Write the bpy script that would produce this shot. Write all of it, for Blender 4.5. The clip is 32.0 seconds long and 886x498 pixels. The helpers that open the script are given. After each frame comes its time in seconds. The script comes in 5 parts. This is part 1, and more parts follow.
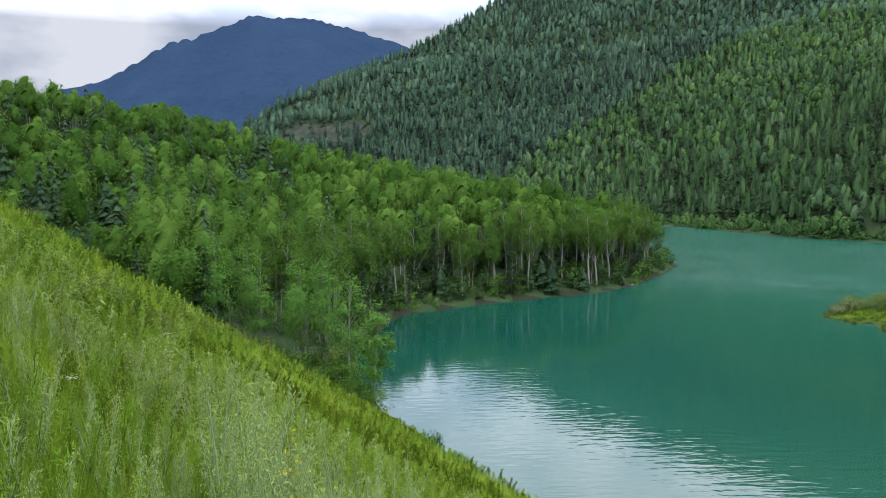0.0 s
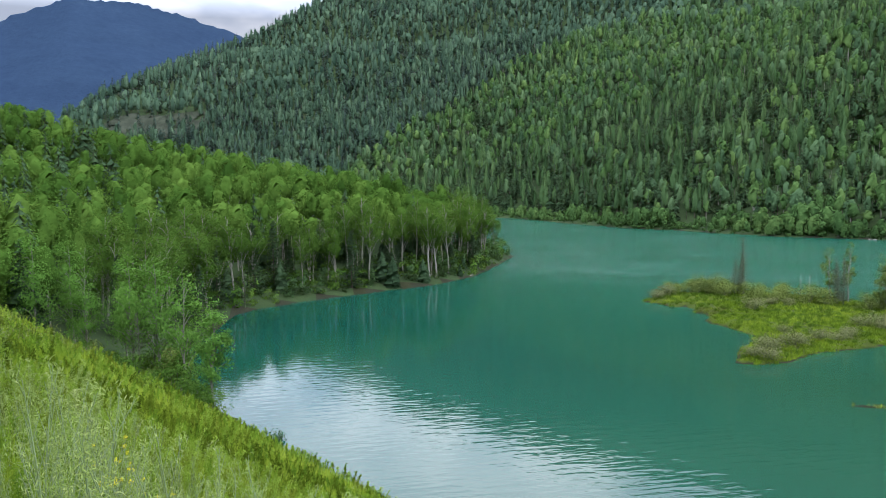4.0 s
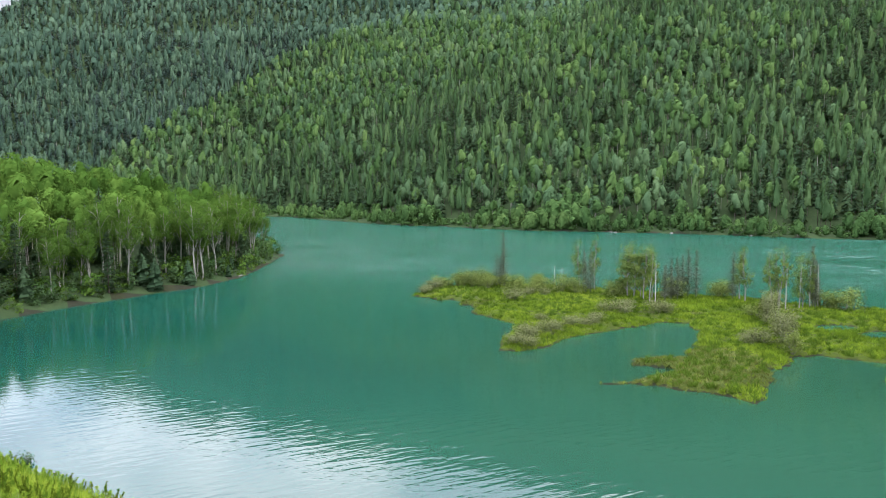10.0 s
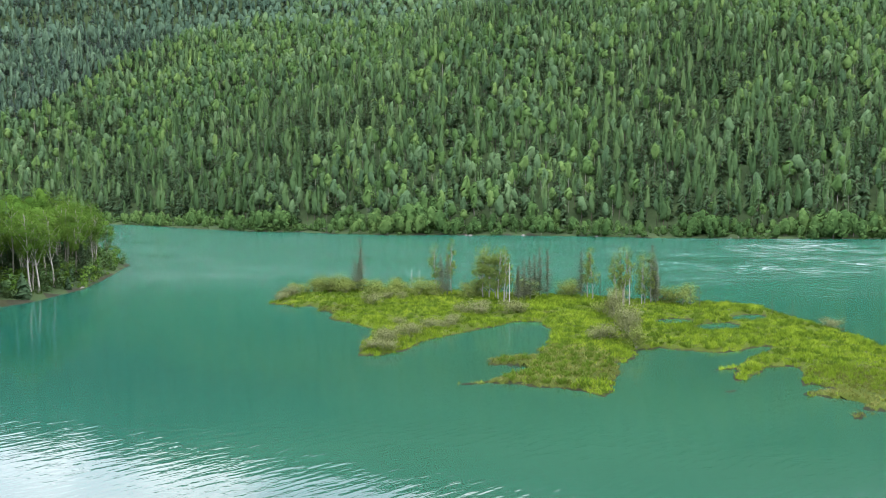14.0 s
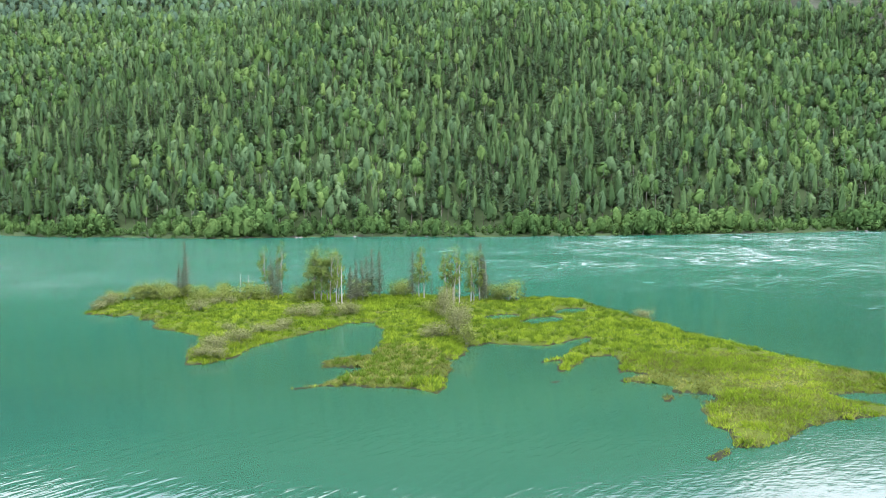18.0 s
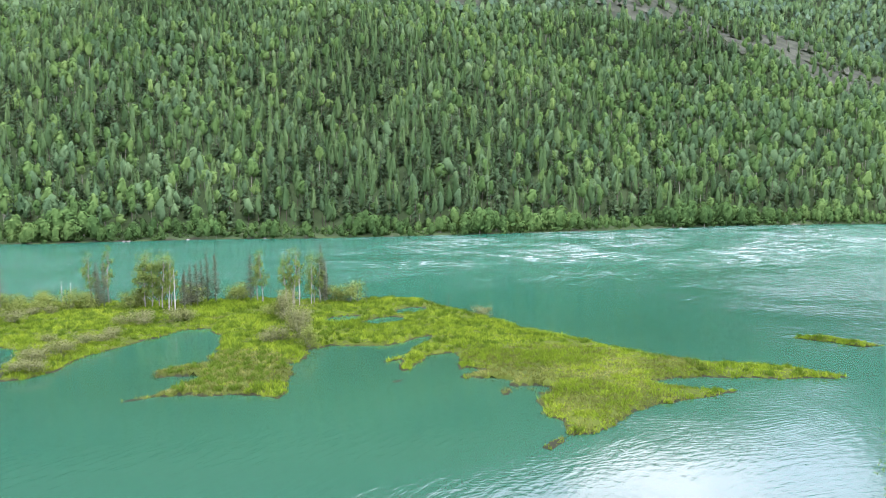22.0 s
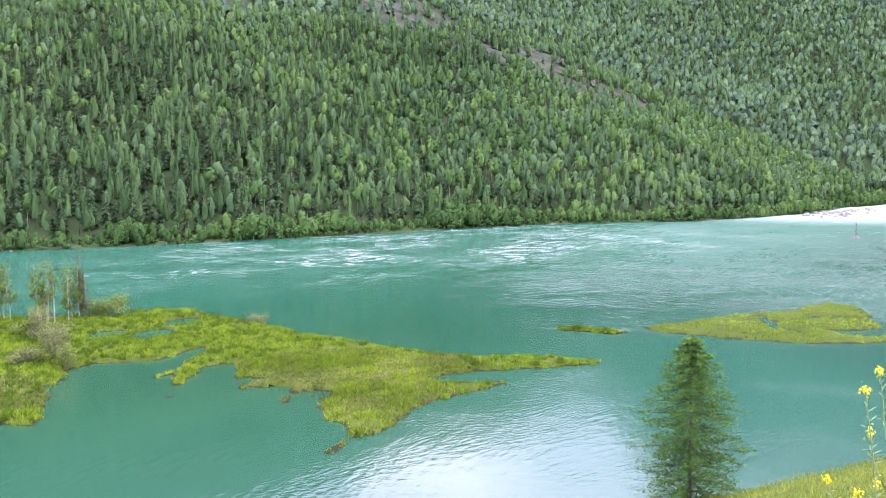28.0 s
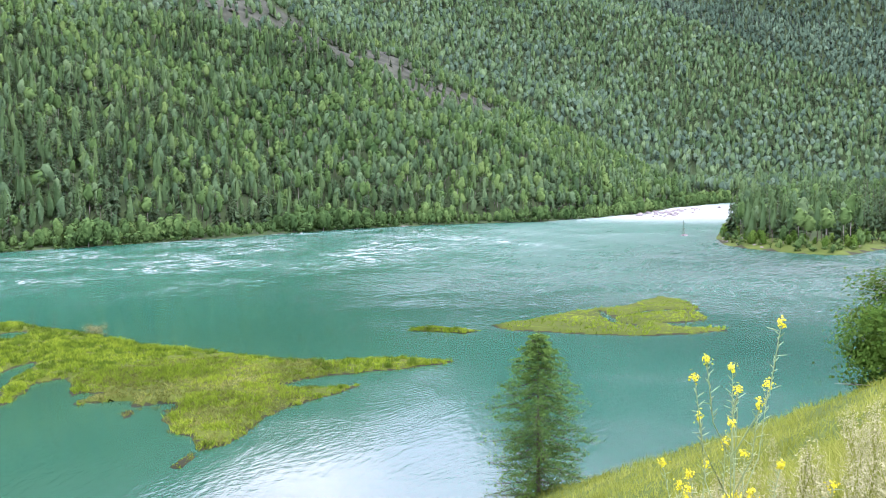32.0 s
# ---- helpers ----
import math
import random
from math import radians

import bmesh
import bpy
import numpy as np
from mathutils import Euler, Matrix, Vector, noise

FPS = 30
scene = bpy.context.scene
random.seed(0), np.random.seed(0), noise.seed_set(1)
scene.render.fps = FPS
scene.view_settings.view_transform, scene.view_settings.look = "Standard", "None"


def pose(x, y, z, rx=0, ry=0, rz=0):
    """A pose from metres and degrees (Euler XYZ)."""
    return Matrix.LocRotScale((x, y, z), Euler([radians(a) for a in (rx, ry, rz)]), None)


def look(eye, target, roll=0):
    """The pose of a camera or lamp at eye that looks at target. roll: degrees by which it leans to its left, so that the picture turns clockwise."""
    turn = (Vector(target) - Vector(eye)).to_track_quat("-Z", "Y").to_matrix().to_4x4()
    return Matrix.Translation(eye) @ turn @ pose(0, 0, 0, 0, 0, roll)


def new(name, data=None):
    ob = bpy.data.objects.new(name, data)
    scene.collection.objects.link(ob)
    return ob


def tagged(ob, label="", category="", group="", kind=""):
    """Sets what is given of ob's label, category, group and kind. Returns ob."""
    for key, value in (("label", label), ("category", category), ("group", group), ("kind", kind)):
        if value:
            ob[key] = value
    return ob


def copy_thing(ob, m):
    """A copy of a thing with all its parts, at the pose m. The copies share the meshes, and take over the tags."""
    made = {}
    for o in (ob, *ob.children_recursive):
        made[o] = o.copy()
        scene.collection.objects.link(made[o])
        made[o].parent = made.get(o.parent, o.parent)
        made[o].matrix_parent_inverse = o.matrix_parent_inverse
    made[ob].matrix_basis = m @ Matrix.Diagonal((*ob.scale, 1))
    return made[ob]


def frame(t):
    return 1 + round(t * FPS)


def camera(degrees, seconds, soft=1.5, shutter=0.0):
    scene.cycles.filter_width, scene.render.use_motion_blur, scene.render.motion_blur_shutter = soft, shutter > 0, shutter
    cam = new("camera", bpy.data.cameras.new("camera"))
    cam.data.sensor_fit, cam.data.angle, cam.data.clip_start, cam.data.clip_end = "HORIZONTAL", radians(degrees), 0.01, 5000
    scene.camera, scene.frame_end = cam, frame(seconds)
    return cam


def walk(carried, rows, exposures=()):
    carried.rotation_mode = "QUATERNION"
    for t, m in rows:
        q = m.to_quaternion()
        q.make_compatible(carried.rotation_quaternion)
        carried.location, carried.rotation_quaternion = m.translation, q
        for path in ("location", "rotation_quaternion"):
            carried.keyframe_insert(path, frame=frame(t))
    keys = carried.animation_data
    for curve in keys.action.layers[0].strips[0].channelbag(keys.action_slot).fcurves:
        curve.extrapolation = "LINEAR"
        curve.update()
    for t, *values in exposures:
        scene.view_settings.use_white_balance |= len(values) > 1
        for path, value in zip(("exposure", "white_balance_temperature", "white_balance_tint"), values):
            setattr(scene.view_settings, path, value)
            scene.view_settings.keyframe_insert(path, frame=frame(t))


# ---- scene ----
cam = camera(56.45, 32.0, soft=0.8)
EYE = 21.0  # metres above the water
# seconds, yaw, pitch, roll of a camera that turns where it stands
PATH = [
    (0, 0.00, -4.80, 0.60), (0.5, -1.24, -4.88, 0.56), (1, -2.76, -4.97, 0.55), (1.5, -4.17, -5.02, 0.51),
    (2, -5.74, -5.10, 0.50), (2.5, -7.11, -5.17, 0.52), (3, -8.60, -5.25, 0.51), (3.5, -9.86, -5.31, 0.50),
    (5.5, -14.98, -5.53, 0.58), (6, -16.39, -5.56, 0.53), (6.5, -17.68, -5.58, 0.49), (7, -19.18, -5.60, 0.42),
    (7.5, -20.51, -5.63, 0.40), (8, -21.97, -5.66, 0.35), (8.5, -23.20, -5.66, 0.31), (9, -24.59, -5.66, 0.29),
    (9.5, -25.76, -5.63, 0.29), (10, -26.90, -5.63, 0.24), (10.5, -28.02, -5.60, 0.22), (11, -29.31, -5.57, 0.20),
    (11.5, -30.45, -5.53, 0.22), (12, -31.75, -5.51, 0.25), (12.5, -32.94, -5.48, 0.33), (13, -34.25, -5.44, 0.26),
    (13.5, -35.47, -5.42, 0.36), (14, -36.86, -5.37, 0.44), (14.5, -38.05, -5.34, 0.49), (16.5, -43.80, -5.29, 0.54),
    (17, -45.60, -5.33, 0.50), (17.5, -47.07, -5.36, 0.47), (18, -48.57, -5.38, 0.48), (18.5, -49.84, -5.39, 0.42),
    (19, -51.32, -5.41, 0.48), (19.5, -52.62, -5.41, 0.42), (20, -54.09, -5.42, 0.47), (20.5, -55.40, -5.41, 0.48),
    (21, -56.94, -5.42, 0.47), (21.5, -58.31, -5.42, 0.40), (22, -59.67, -5.42, 0.40), (22.5, -61.03, -5.40, 0.40),
    (23, -62.56, -5.37, 0.37), (23.5, -63.87, -5.35, 0.34), (24, -65.29, -5.32, 0.33), (24.5, -66.49, -5.29, 0.37),
    (25, -67.76, -5.27, 0.41), (25.5, -68.82, -5.25, 0.44), (27.5, -73.80, -5.25, 0.57), (28, -75.19, -5.26, 0.57),
    (28.5, -76.36, -5.26, 0.56), (29, -77.63, -5.26, 0.61), (29.5, -78.81, -5.26, 0.60), (30, -80.25, -5.23, 0.61),
    (30.5, -81.56, -5.22, 0.59), (31, -82.99, -5.20, 0.63), (31.5, -84.21, -5.19, 0.61), (32, -85.55, -5.19, 0.59),
]
EXPOSURES = [(0.0, -1.58, 6100, 14), (3.5, -1.46, 6100, 15), (6.0, -1.29, 6150, 17), (9.0, -1.11, 6250, 20), (13.0, -0.9, 6350, 19), (14.5, -0.78, 6400, 19), (17.0, -0.58, 6400, 20), (19.0, -0.53, 6350, 23), (22.0, -0.5, 6300, 28), (25.0, -0.49, 6200, 32), (32.0, -0.51, 6150, 37)]
walk(cam, [(t, pose(0, 0, EYE, 90 + pitch, roll, yaw)) for t, yaw, pitch, roll in PATH], EXPOSURES)

# ---- world, sun ----
SUN_AZ, SUN_EL = 138.0, 50.0  # degrees clockwise from +y, degrees up
world = bpy.data.worlds.new("overcast_sky")
scene.world = world
world.use_nodes = True
wt = world.node_tree
wt.nodes.clear()


def wnode(kind):
    return wt.nodes.new(kind)


w_out = wnode("ShaderNodeOutputWorld")
w_bg = wnode("ShaderNodeBackground")
w_sky = wnode("ShaderNodeTexSky")
w_sky.sky_type, w_sky.sun_disc, w_sky.altitude = "NISHITA", False, 1300.0
w_sky.sun_elevation, w_sky.sun_rotation = radians(SUN_EL), radians(SUN_AZ)
w_co = wnode("ShaderNodeTexCoord")
w_map = wnode("ShaderNodeMapping")
w_map.inputs["Scale"].default_value = (1.6, 1.6, 4.2)
w_map.inputs["Location"].default_value = (0.35, 0.1, 0.2)
w_n1 = wnode("ShaderNodeTexNoise")
w_n1.inputs["Scale"].default_value, w_n1.inputs["Detail"].default_value, w_n1.inputs["Roughness"].default_value = 2.1, 7.0, 0.55
w_cov = wnode("ShaderNodeValToRGB")  # where the cloud lies
w_cov.color_ramp.elements[0].position, w_cov.color_ramp.elements[1].position = 0.24, 0.40
w_n2 = wnode("ShaderNodeTexNoise")
w_n2.inputs["Scale"].default_value, w_n2.inputs["Detail"].default_value = 3.4, 5.0
w_tone = wnode("ShaderNodeValToRGB")  # lit and grey parts of the cloud
w_tone.color_ramp.elements[0].position, w_tone.color_ramp.elements[1].position = 0.40, 0.58
w_tone.color_ramp.elements[0].color = (6.4, 7.2, 8.4, 1)
w_tone.color_ramp.elements[1].color = (11.5, 11.8, 12.2, 1)
w_mix = wnode("ShaderNodeMix")
w_mix.data_type = "RGBA"
wl = wt.links.new
wl(w_co.outputs["Generated"], w_map.inputs["Vector"])
wl(w_map.outputs["Vector"], w_n1.inputs["Vector"])
wl(w_map.outputs["Vector"], w_n2.inputs["Vector"])
wl(w_n1.outputs["Fac"], w_cov.inputs["Fac"])
wl(w_n2.outputs["Fac"], w_tone.inputs["Fac"])
wl(w_cov.outputs["Color"], w_mix.inputs[0])
wl(w_sky.outputs["Color"], w_mix.inputs[6])
wl(w_tone.outputs["Color"], w_mix.inputs[7])
# an overcast sky brightens towards the zenith
w_sep = wnode("ShaderNodeSeparateXYZ")
wl(w_co.outputs["Generated"], w_sep.inputs[0])
w_up = wnode("ShaderNodeMapRange")
w_up.inputs["From Min"].default_value, w_up.inputs["From Max"].default_value = 0.175, 0.222
w_up.inputs["To Min"].default_value, w_up.inputs["To Max"].default_value = 1.9, 6.9
wl(w_sep.outputs["Z"], w_up.inputs["Value"])
w_gain = wnode("ShaderNodeVectorMath")
w_gain.operation = "SCALE"
wl(w_mix.outputs[2], w_gain.inputs[0])
wl(w_up.outputs["Result"], w_gain.inputs["Scale"])
wl(w_gain.outputs[0], w_bg.inputs["Color"])
w_bg.inputs["Strength"].default_value = 0.1
wl(w_bg.outputs["Background"], w_out.inputs["Surface"])

sun_data = bpy.data.lights.new("sun", "SUN")
sun_data.energy, sun_data.angle, sun_data.color = 3.2, radians(6.0), (1.0, 0.95, 0.86)
sun = new("sun", sun_data)
sd = Vector((math.sin(radians(SUN_AZ)) * math.cos(radians(SUN_EL)), math.cos(radians(SUN_AZ)) * math.cos(radians(SUN_EL)), math.sin(radians(SUN_EL))))
sun.matrix_world = look(sd * 900, (0, 0, 0))


# ---- materials ----
def material(name):
    m = bpy.data.materials.new(name)
    m.use_nodes = True
    m.node_tree.nodes.clear()
    return m, m.node_tree


def is_socket(v):
    return isinstance(v, bpy.types.NodeSocket)


def nd(tree, kind, ins=None, operation="", attribute_name=""):
    n = tree.nodes.new(kind)
    if operation:
        n.operation = operation
    if attribute_name:
        n.attribute_name = attribute_name
    for k, v in (ins or {}).items():
        if is_socket(v):
            tree.links.new(v, n.inputs[k])
        else:
            n.inputs[k].default_value = v
    return n


def ramp(tree, fac, stops):
    n = nd(tree, "ShaderNodeValToRGB", {"Fac": fac})
    e = n.color_ramp.elements
    while len(e) < len(stops):
        e.new(0.5)
    for el, (p, c) in zip(e, stops):
        el.position, el.color = p, (*c, 1)
    return n.outputs["Color"]


def noise_of(tree, scale, detail=4.0, rough=0.55, stretch=None, coords="Object"):
    co = nd(tree, "ShaderNodeTexCoord").outputs[coords]
    if stretch:
        co = nd(tree, "ShaderNodeMapping", {"Vector": co, "Scale": stretch}).outputs["Vector"]
    return nd(tree, "ShaderNodeTexNoise", {"Vector": co, "Scale": scale, "Detail": detail, "Roughness": rough}).outputs["Fac"]


def mixc(tree, fac, a, b, blend="MIX"):
    n = nd(tree, "ShaderNodeMix")
    n.data_type, n.blend_type = "RGBA", blend
    for k, v in ((0, fac), (6, a), (7, b)):
        if is_socket(v):
            tree.links.new(v, n.inputs[k])
        else:
            n.inputs[k].default_value = v if k == 0 else (*v, 1)
    return n.outputs[2]


def calc(tree, op, a, b=0.0, c=0.0):
    n = nd(tree, "ShaderNodeMath", operation=op)
    for k, v in enumerate((a, b, c)):
        if is_socket(v):
            tree.links.new(v, n.inputs[k])
        else:
            n.inputs[k].default_value = v
    return n.outputs[0]


def finish(tree, color, rough=0.8, bump=None, bump_strength=0.3, bump_dist=0.05, spec=0.3, metal=0.0):
    p = nd(tree, "ShaderNodeBsdfPrincipled", {"Roughness": rough, "Metallic": metal, "Specular IOR Level": spec})
    if is_socket(color):
        tree.links.new(color, p.inputs["Base Color"])
    else:
        p.inputs["Base Color"].default_value = (*color, 1)
    if bump is not None:
        b = nd(tree, "ShaderNodeBump", {"Height": bump, "Strength": bump_strength, "Distance": bump_dist})
        tree.links.new(b.outputs["Normal"], p.inputs["Normal"])
    out = nd(tree, "ShaderNodeOutputMaterial")
    tree.links.new(p.outputs[0], out.inputs["Surface"])
    return p


def leaf_material(name, dark, mid, light, glow=0.45, patch=0.03):
    """Foliage: each leaf cluster and each tree a little different, thin enough to let light through."""
    m, t = material(name)
    island = nd(t, "ShaderNodeNewGeometry").outputs["Random Per Island"]
    tint = nd(t, "ShaderNodeAttribute", attribute_name="tint").outputs["Fac"]
    ob = nd(t, "ShaderNodeObjectInfo").outputs["Random"]
    big = noise_of(t, patch, 2.0)
    s = nd(t, "ShaderNodeMath", {0: island, 1: 0.22}, operation="MULTIPLY").outputs[0]
    s = nd(t, "ShaderNodeMath", {0: tint, 1: 0.58, 2: s}, operation="MULTIPLY_ADD").outputs[0]
    s = nd(t, "ShaderNodeMath", {0: ob, 1: 0.12, 2: s}, operation="MULTIPLY_ADD").outputs[0]
    s = nd(t, "ShaderNodeMath", {0: big, 1: 0.3, 2: s}, operation="MULTIPLY_ADD").outputs[0]
    s = nd(t, "ShaderNodeMath", {0: s, 1: 0.1}, operation="SUBTRACT").outputs[0]
    col = ramp(t, s, [(0.12, dark), (0.5, mid), (0.92, light)])
    d = nd(t, "ShaderNodeBsdfDiffuse", {"Color": col})
    tr = nd(t, "ShaderNodeBsdfTranslucent", {"Color": mixc(t, 0.5, col, (0.16, 0.2, 0.03))})
    mx = nd(t, "ShaderNodeMixShader", {0: glow, 1: d.outputs[0], 2: tr.outputs[0]})
    nd(t, "ShaderNodeOutputMaterial", {"Surface": mx.outputs[0]})
    return m


def bark_material(name, pale, dark, rings=True):
    m, t = material(name)
    bands = noise_of(t, 3.0, 4.0, 0.6, (1.2, 1.2, 5.0) if rings else (6.0, 6.0, 0.8))
    blotch = noise_of(t, 0.5, 3.0)
    c = ramp(t, bands, [(0.34, dark), (0.5, pale), (0.75, tuple(min(1, v * 1.12) for v in pale))])
    c = mixc(t, nd(t, "ShaderNodeMath", {0: blotch, 1: 0.5}, operation="MULTIPLY").outputs[0], c, dark)
    finish(t, c, 0.85, bands, 0.5, 0.02)
    return m


BIRCH_LEAF = leaf_material("birch_leaves", (0.034, 0.086, 0.014), (0.080, 0.170, 0.028), (0.155, 0.27, 0.05), 0.3)
ASPEN_LEAF = leaf_material("near_aspen_leaves", (0.075, 0.19, 0.035), (0.15, 0.33, 0.06), (0.25, 0.45, 0.10), 0.35)
ISLAND_LEAF = leaf_material("island_birch_leaves", (0.09, 0.14, 0.03), (0.17, 0.25, 0.06), (0.28, 0.36, 0.11))
FAR_LEAF = leaf_material("hillside_birch_leaves", (0.040, 0.090, 0.030), (0.085, 0.165, 0.050), (0.165, 0.265, 0.082), 0.15, 0.012)
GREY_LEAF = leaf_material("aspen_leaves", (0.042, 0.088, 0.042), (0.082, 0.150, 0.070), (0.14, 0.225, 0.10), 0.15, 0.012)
# distant leaves and needles: the blue of haze is mixed into their colours
HAZY_LEAF = leaf_material("haze_tinted_leaves", (0.034, 0.068, 0.046), (0.070, 0.125, 0.080), (0.125, 0.20, 0.120), 0.15, 0.012)
HAZY_NEEDLE = leaf_material("haze_tinted_needles", (0.032, 0.058, 0.05), (0.055, 0.092, 0.078), (0.09, 0.14, 0.115), 0.15)
NEEDLE = leaf_material("spruce_needles", (0.032, 0.064, 0.032), (0.055, 0.102, 0.052), (0.085, 0.145, 0.070), 0.2)
LARCH_LEAF = leaf_material("larch_needles", (0.045, 0.095, 0.038), (0.082, 0.158, 0.064), (0.135, 0.225, 0.09), 0.35)
LARCH_NEAR = leaf_material("young_larch_needles", (0.052, 0.125, 0.025), (0.10, 0.21, 0.042), (0.165, 0.29, 0.066), 0.2)
WILLOW_LEAF = leaf_material("willow_leaves", (0.10, 0.14, 0.035), (0.18, 0.24, 0.06), (0.28, 0.33, 0.11), 0.4)
SEDGE = leaf_material("sedge_blades", (0.07, 0.13, 0.012), (0.165, 0.27, 0.018), (0.30, 0.40, 0.04), 0.35, 0.09)
GRASS = leaf_material("meadow_grass", (0.13, 0.20, 0.013), (0.28, 0.42, 0.030), (0.47, 0.57, 0.075), 0.45, 0.25)
HERB = leaf_material("meadow_herb_leaves", (0.09, 0.19, 0.018), (0.27, 0.46, 0.040), (0.46, 0.63, 0.11), 0.45, 0.3)
OLIVE = leaf_material("olive_herb_leaves", (0.05, 0.09, 0.006), (0.15, 0.225, 0.018), (0.28, 0.36, 0.04), 0.4, 0.3)
DOCK = leaf_material("dock_leaves", (0.038, 0.085, 0.009), (0.07, 0.14, 0.014), (0.115, 0.20, 0.024), 0.35, 0.09)
DRY_SEDGE = leaf_material("withered_sedge", (0.06, 0.075, 0.02), (0.145, 0.17, 0.045), (0.30, 0.31, 0.11), 0.35, 0.3)
STRAW = leaf_material("dry_grass", (0.15, 0.19, 0.03), (0.29, 0.345, 0.065), (0.48, 0.49, 0.16), 0.4, 0.25)
PLUME = leaf_material("dry_plumes", (0.34, 0.35, 0.17), (0.50, 0.51, 0.28), (0.66, 0.65, 0.42), 0.4, 0.5)
WORMWOOD = leaf_material("wormwood_leaves", (0.24, 0.36, 0.09), (0.40, 0.53, 0.155), (0.58, 0.66, 0.29), 0.45, 0.5)
WEED = leaf_material("dark_weed_leaves", (0.04, 0.10, 0.015), (0.07, 0.16, 0.025), (0.12, 0.22, 0.04), 0.35, 0.5)
PETAL = leaf_material("yellow_petals", (0.72, 0.62, 0.02), (0.86, 0.78, 0.04), (0.93, 0.88, 0.16), 0.3, 2.0)
WHITE_PETAL = leaf_material("white_petals", (0.6, 0.6, 0.55), (0.75, 0.75, 0.7), (0.85, 0.85, 0.8), 0.2, 2.0)
STEM = leaf_material("green_stem", (0.22, 0.31, 0.15), (0.30, 0.39, 0.20), (0.40, 0.48, 0.28), 0.1, 2.0)
DRY_LEAF = leaf_material("grey_twig_leaves", (0.10, 0.125, 0.045), (0.17, 0.19, 0.085), (0.26, 0.27, 0.15), 0.35)
BIRCH_BARK = bark_material("birch_bark", (0.36, 0.35, 0.30), (0.09, 0.08, 0.07))
GREY_BARK = bark_material("grey_bark", (0.26, 0.265, 0.21), (0.09, 0.092, 0.07), False)
DARK_BARK = bark_material("dark_bark", (0.12, 0.095, 0.075), (0.035, 0.028, 0.022), False)
DEAD_WOOD = bark_material("weathered_dead_wood", (0.12, 0.145, 0.085), (0.05, 0.06, 0.036), False)
PALE_WOOD = bark_material("bleached_dead_wood", (0.46, 0.44, 0.37), (0.2, 0.18, 0.16), False)


def soil_material(name, stops, scale, fine, bump=0.5):
    m, t = material(name)
    a = noise_of(t, scale, 5.0)
    b = noise_of(t, fine, 6.0, 0.7)
    s = nd(t, "ShaderNodeMath", {0: b, 1: 0.45, 2: nd(t, "ShaderNodeMath", {0: a, 1: 0.6}, operation="MULTIPLY").outputs[0]}, operation="MULTIPLY_ADD").outputs[0]
    finish(t, ramp(t, s, stops), 0.95, b, bump, 0.1, 0.1)
    return m


FOREST_FLOOR = soil_material("forest_floor", [(0.3, (0.024, 0.044, 0.016)), (0.5, (0.040, 0.068, 0.026)), (0.72, (0.062, 0.098, 0.036))], 0.09, 1.3)
MEADOW = soil_material("meadow_soil", [(0.3, (0.035, 0.06, 0.010)), (0.52, (0.065, 0.10, 0.018)), (0.75, (0.11, 0.15, 0.032))], 0.22, 3.0)
BED = soil_material("lake_bed", [(0.3, (0.022, 0.026, 0.015)), (0.7, (0.04, 0.042, 0.026))], 0.4, 3.0)
MARSH = soil_material("sedge_marsh", [(0.28, (0.028, 0.036, 0.010)), (0.5, (0.05, 0.075, 0.010)), (0.75, (0.085, 0.11, 0.016))], 0.13, 2.2)
PEAT = soil_material("wet_peat", [(0.3, (0.012, 0.015, 0.008)), (0.55, (0.024, 0.028, 0.014)), (0.8, (0.045, 0.046, 0.024))], 0.5, 3.0)
SCREE = soil_material("grey_scree", [(0.36, (0.016, 0.022, 0.013)), (0.5, (0.036, 0.045, 0.029)), (0.7, (0.080, 0.092, 0.064))], 0.1, 0.9, 1.0)
SHORE = soil_material("shore_mud", [(0.3, (0.018, 0.022, 0.01)), (0.55, (0.034, 0.038, 0.018)), (0.8, (0.06, 0.06, 0.034))], 0.3, 2.5)


# ---- plan ----
_rng = np.random.RandomState(7)
_LAT = _rng.rand(256, 256)


def vnoise(x, y, scale, octaves=3):
    """Smooth value noise between -1 and 1; scale in metres."""
    out, amp, tot = 0.0, 1.0, 0.0
    for o in range(octaves):
        u, v = np.asarray(x) / scale + 17.3 * o, np.asarray(y) / scale + 9.1 * o
        iu, iv = np.floor(u).astype(int), np.floor(v).astype(int)
        fu, fv = u - iu, v - iv
        fu, fv = fu * fu * (3 - 2 * fu), fv * fv * (3 - 2 * fv)
        g = lambda a, b: _LAT[(iu + a) & 255, (iv + b) & 255]
        out = out + amp * ((g(0, 0) * (1 - fu) + g(1, 0) * fu) * (1 - fv) + (g(0, 1) * (1 - fu) + g(1, 1) * fu) * fv)
        tot, amp, scale = tot + amp, amp * 0.5, scale * 0.5
    return out / tot * 2 - 1


def line_distance(x, y, pts):
    best = np.full(np.shape(x), 1e9)
    for (ax, ay), (bx, by) in zip(pts[:-1], pts[1:]):
        dx, dy = bx - ax, by - ay
        k = np.clip(((x - ax) * dx + (y - ay) * dy) / (dx * dx + dy * dy), 0, 1)
        best = np.minimum(best, np.hypot(x - ax - k * dx, y - ay - k * dy))
    return best


def inside(x, y, poly):
    res = np.zeros(np.shape(x), bool)
    for (ax, ay), (bx, by) in zip(poly, poly[1:] + poly[:1]):
        if ay != by:
            res ^= ((ay > y) != (by > y)) & (x < (bx - ax) * (y - ay) / (by - ay) + ax)
    return res


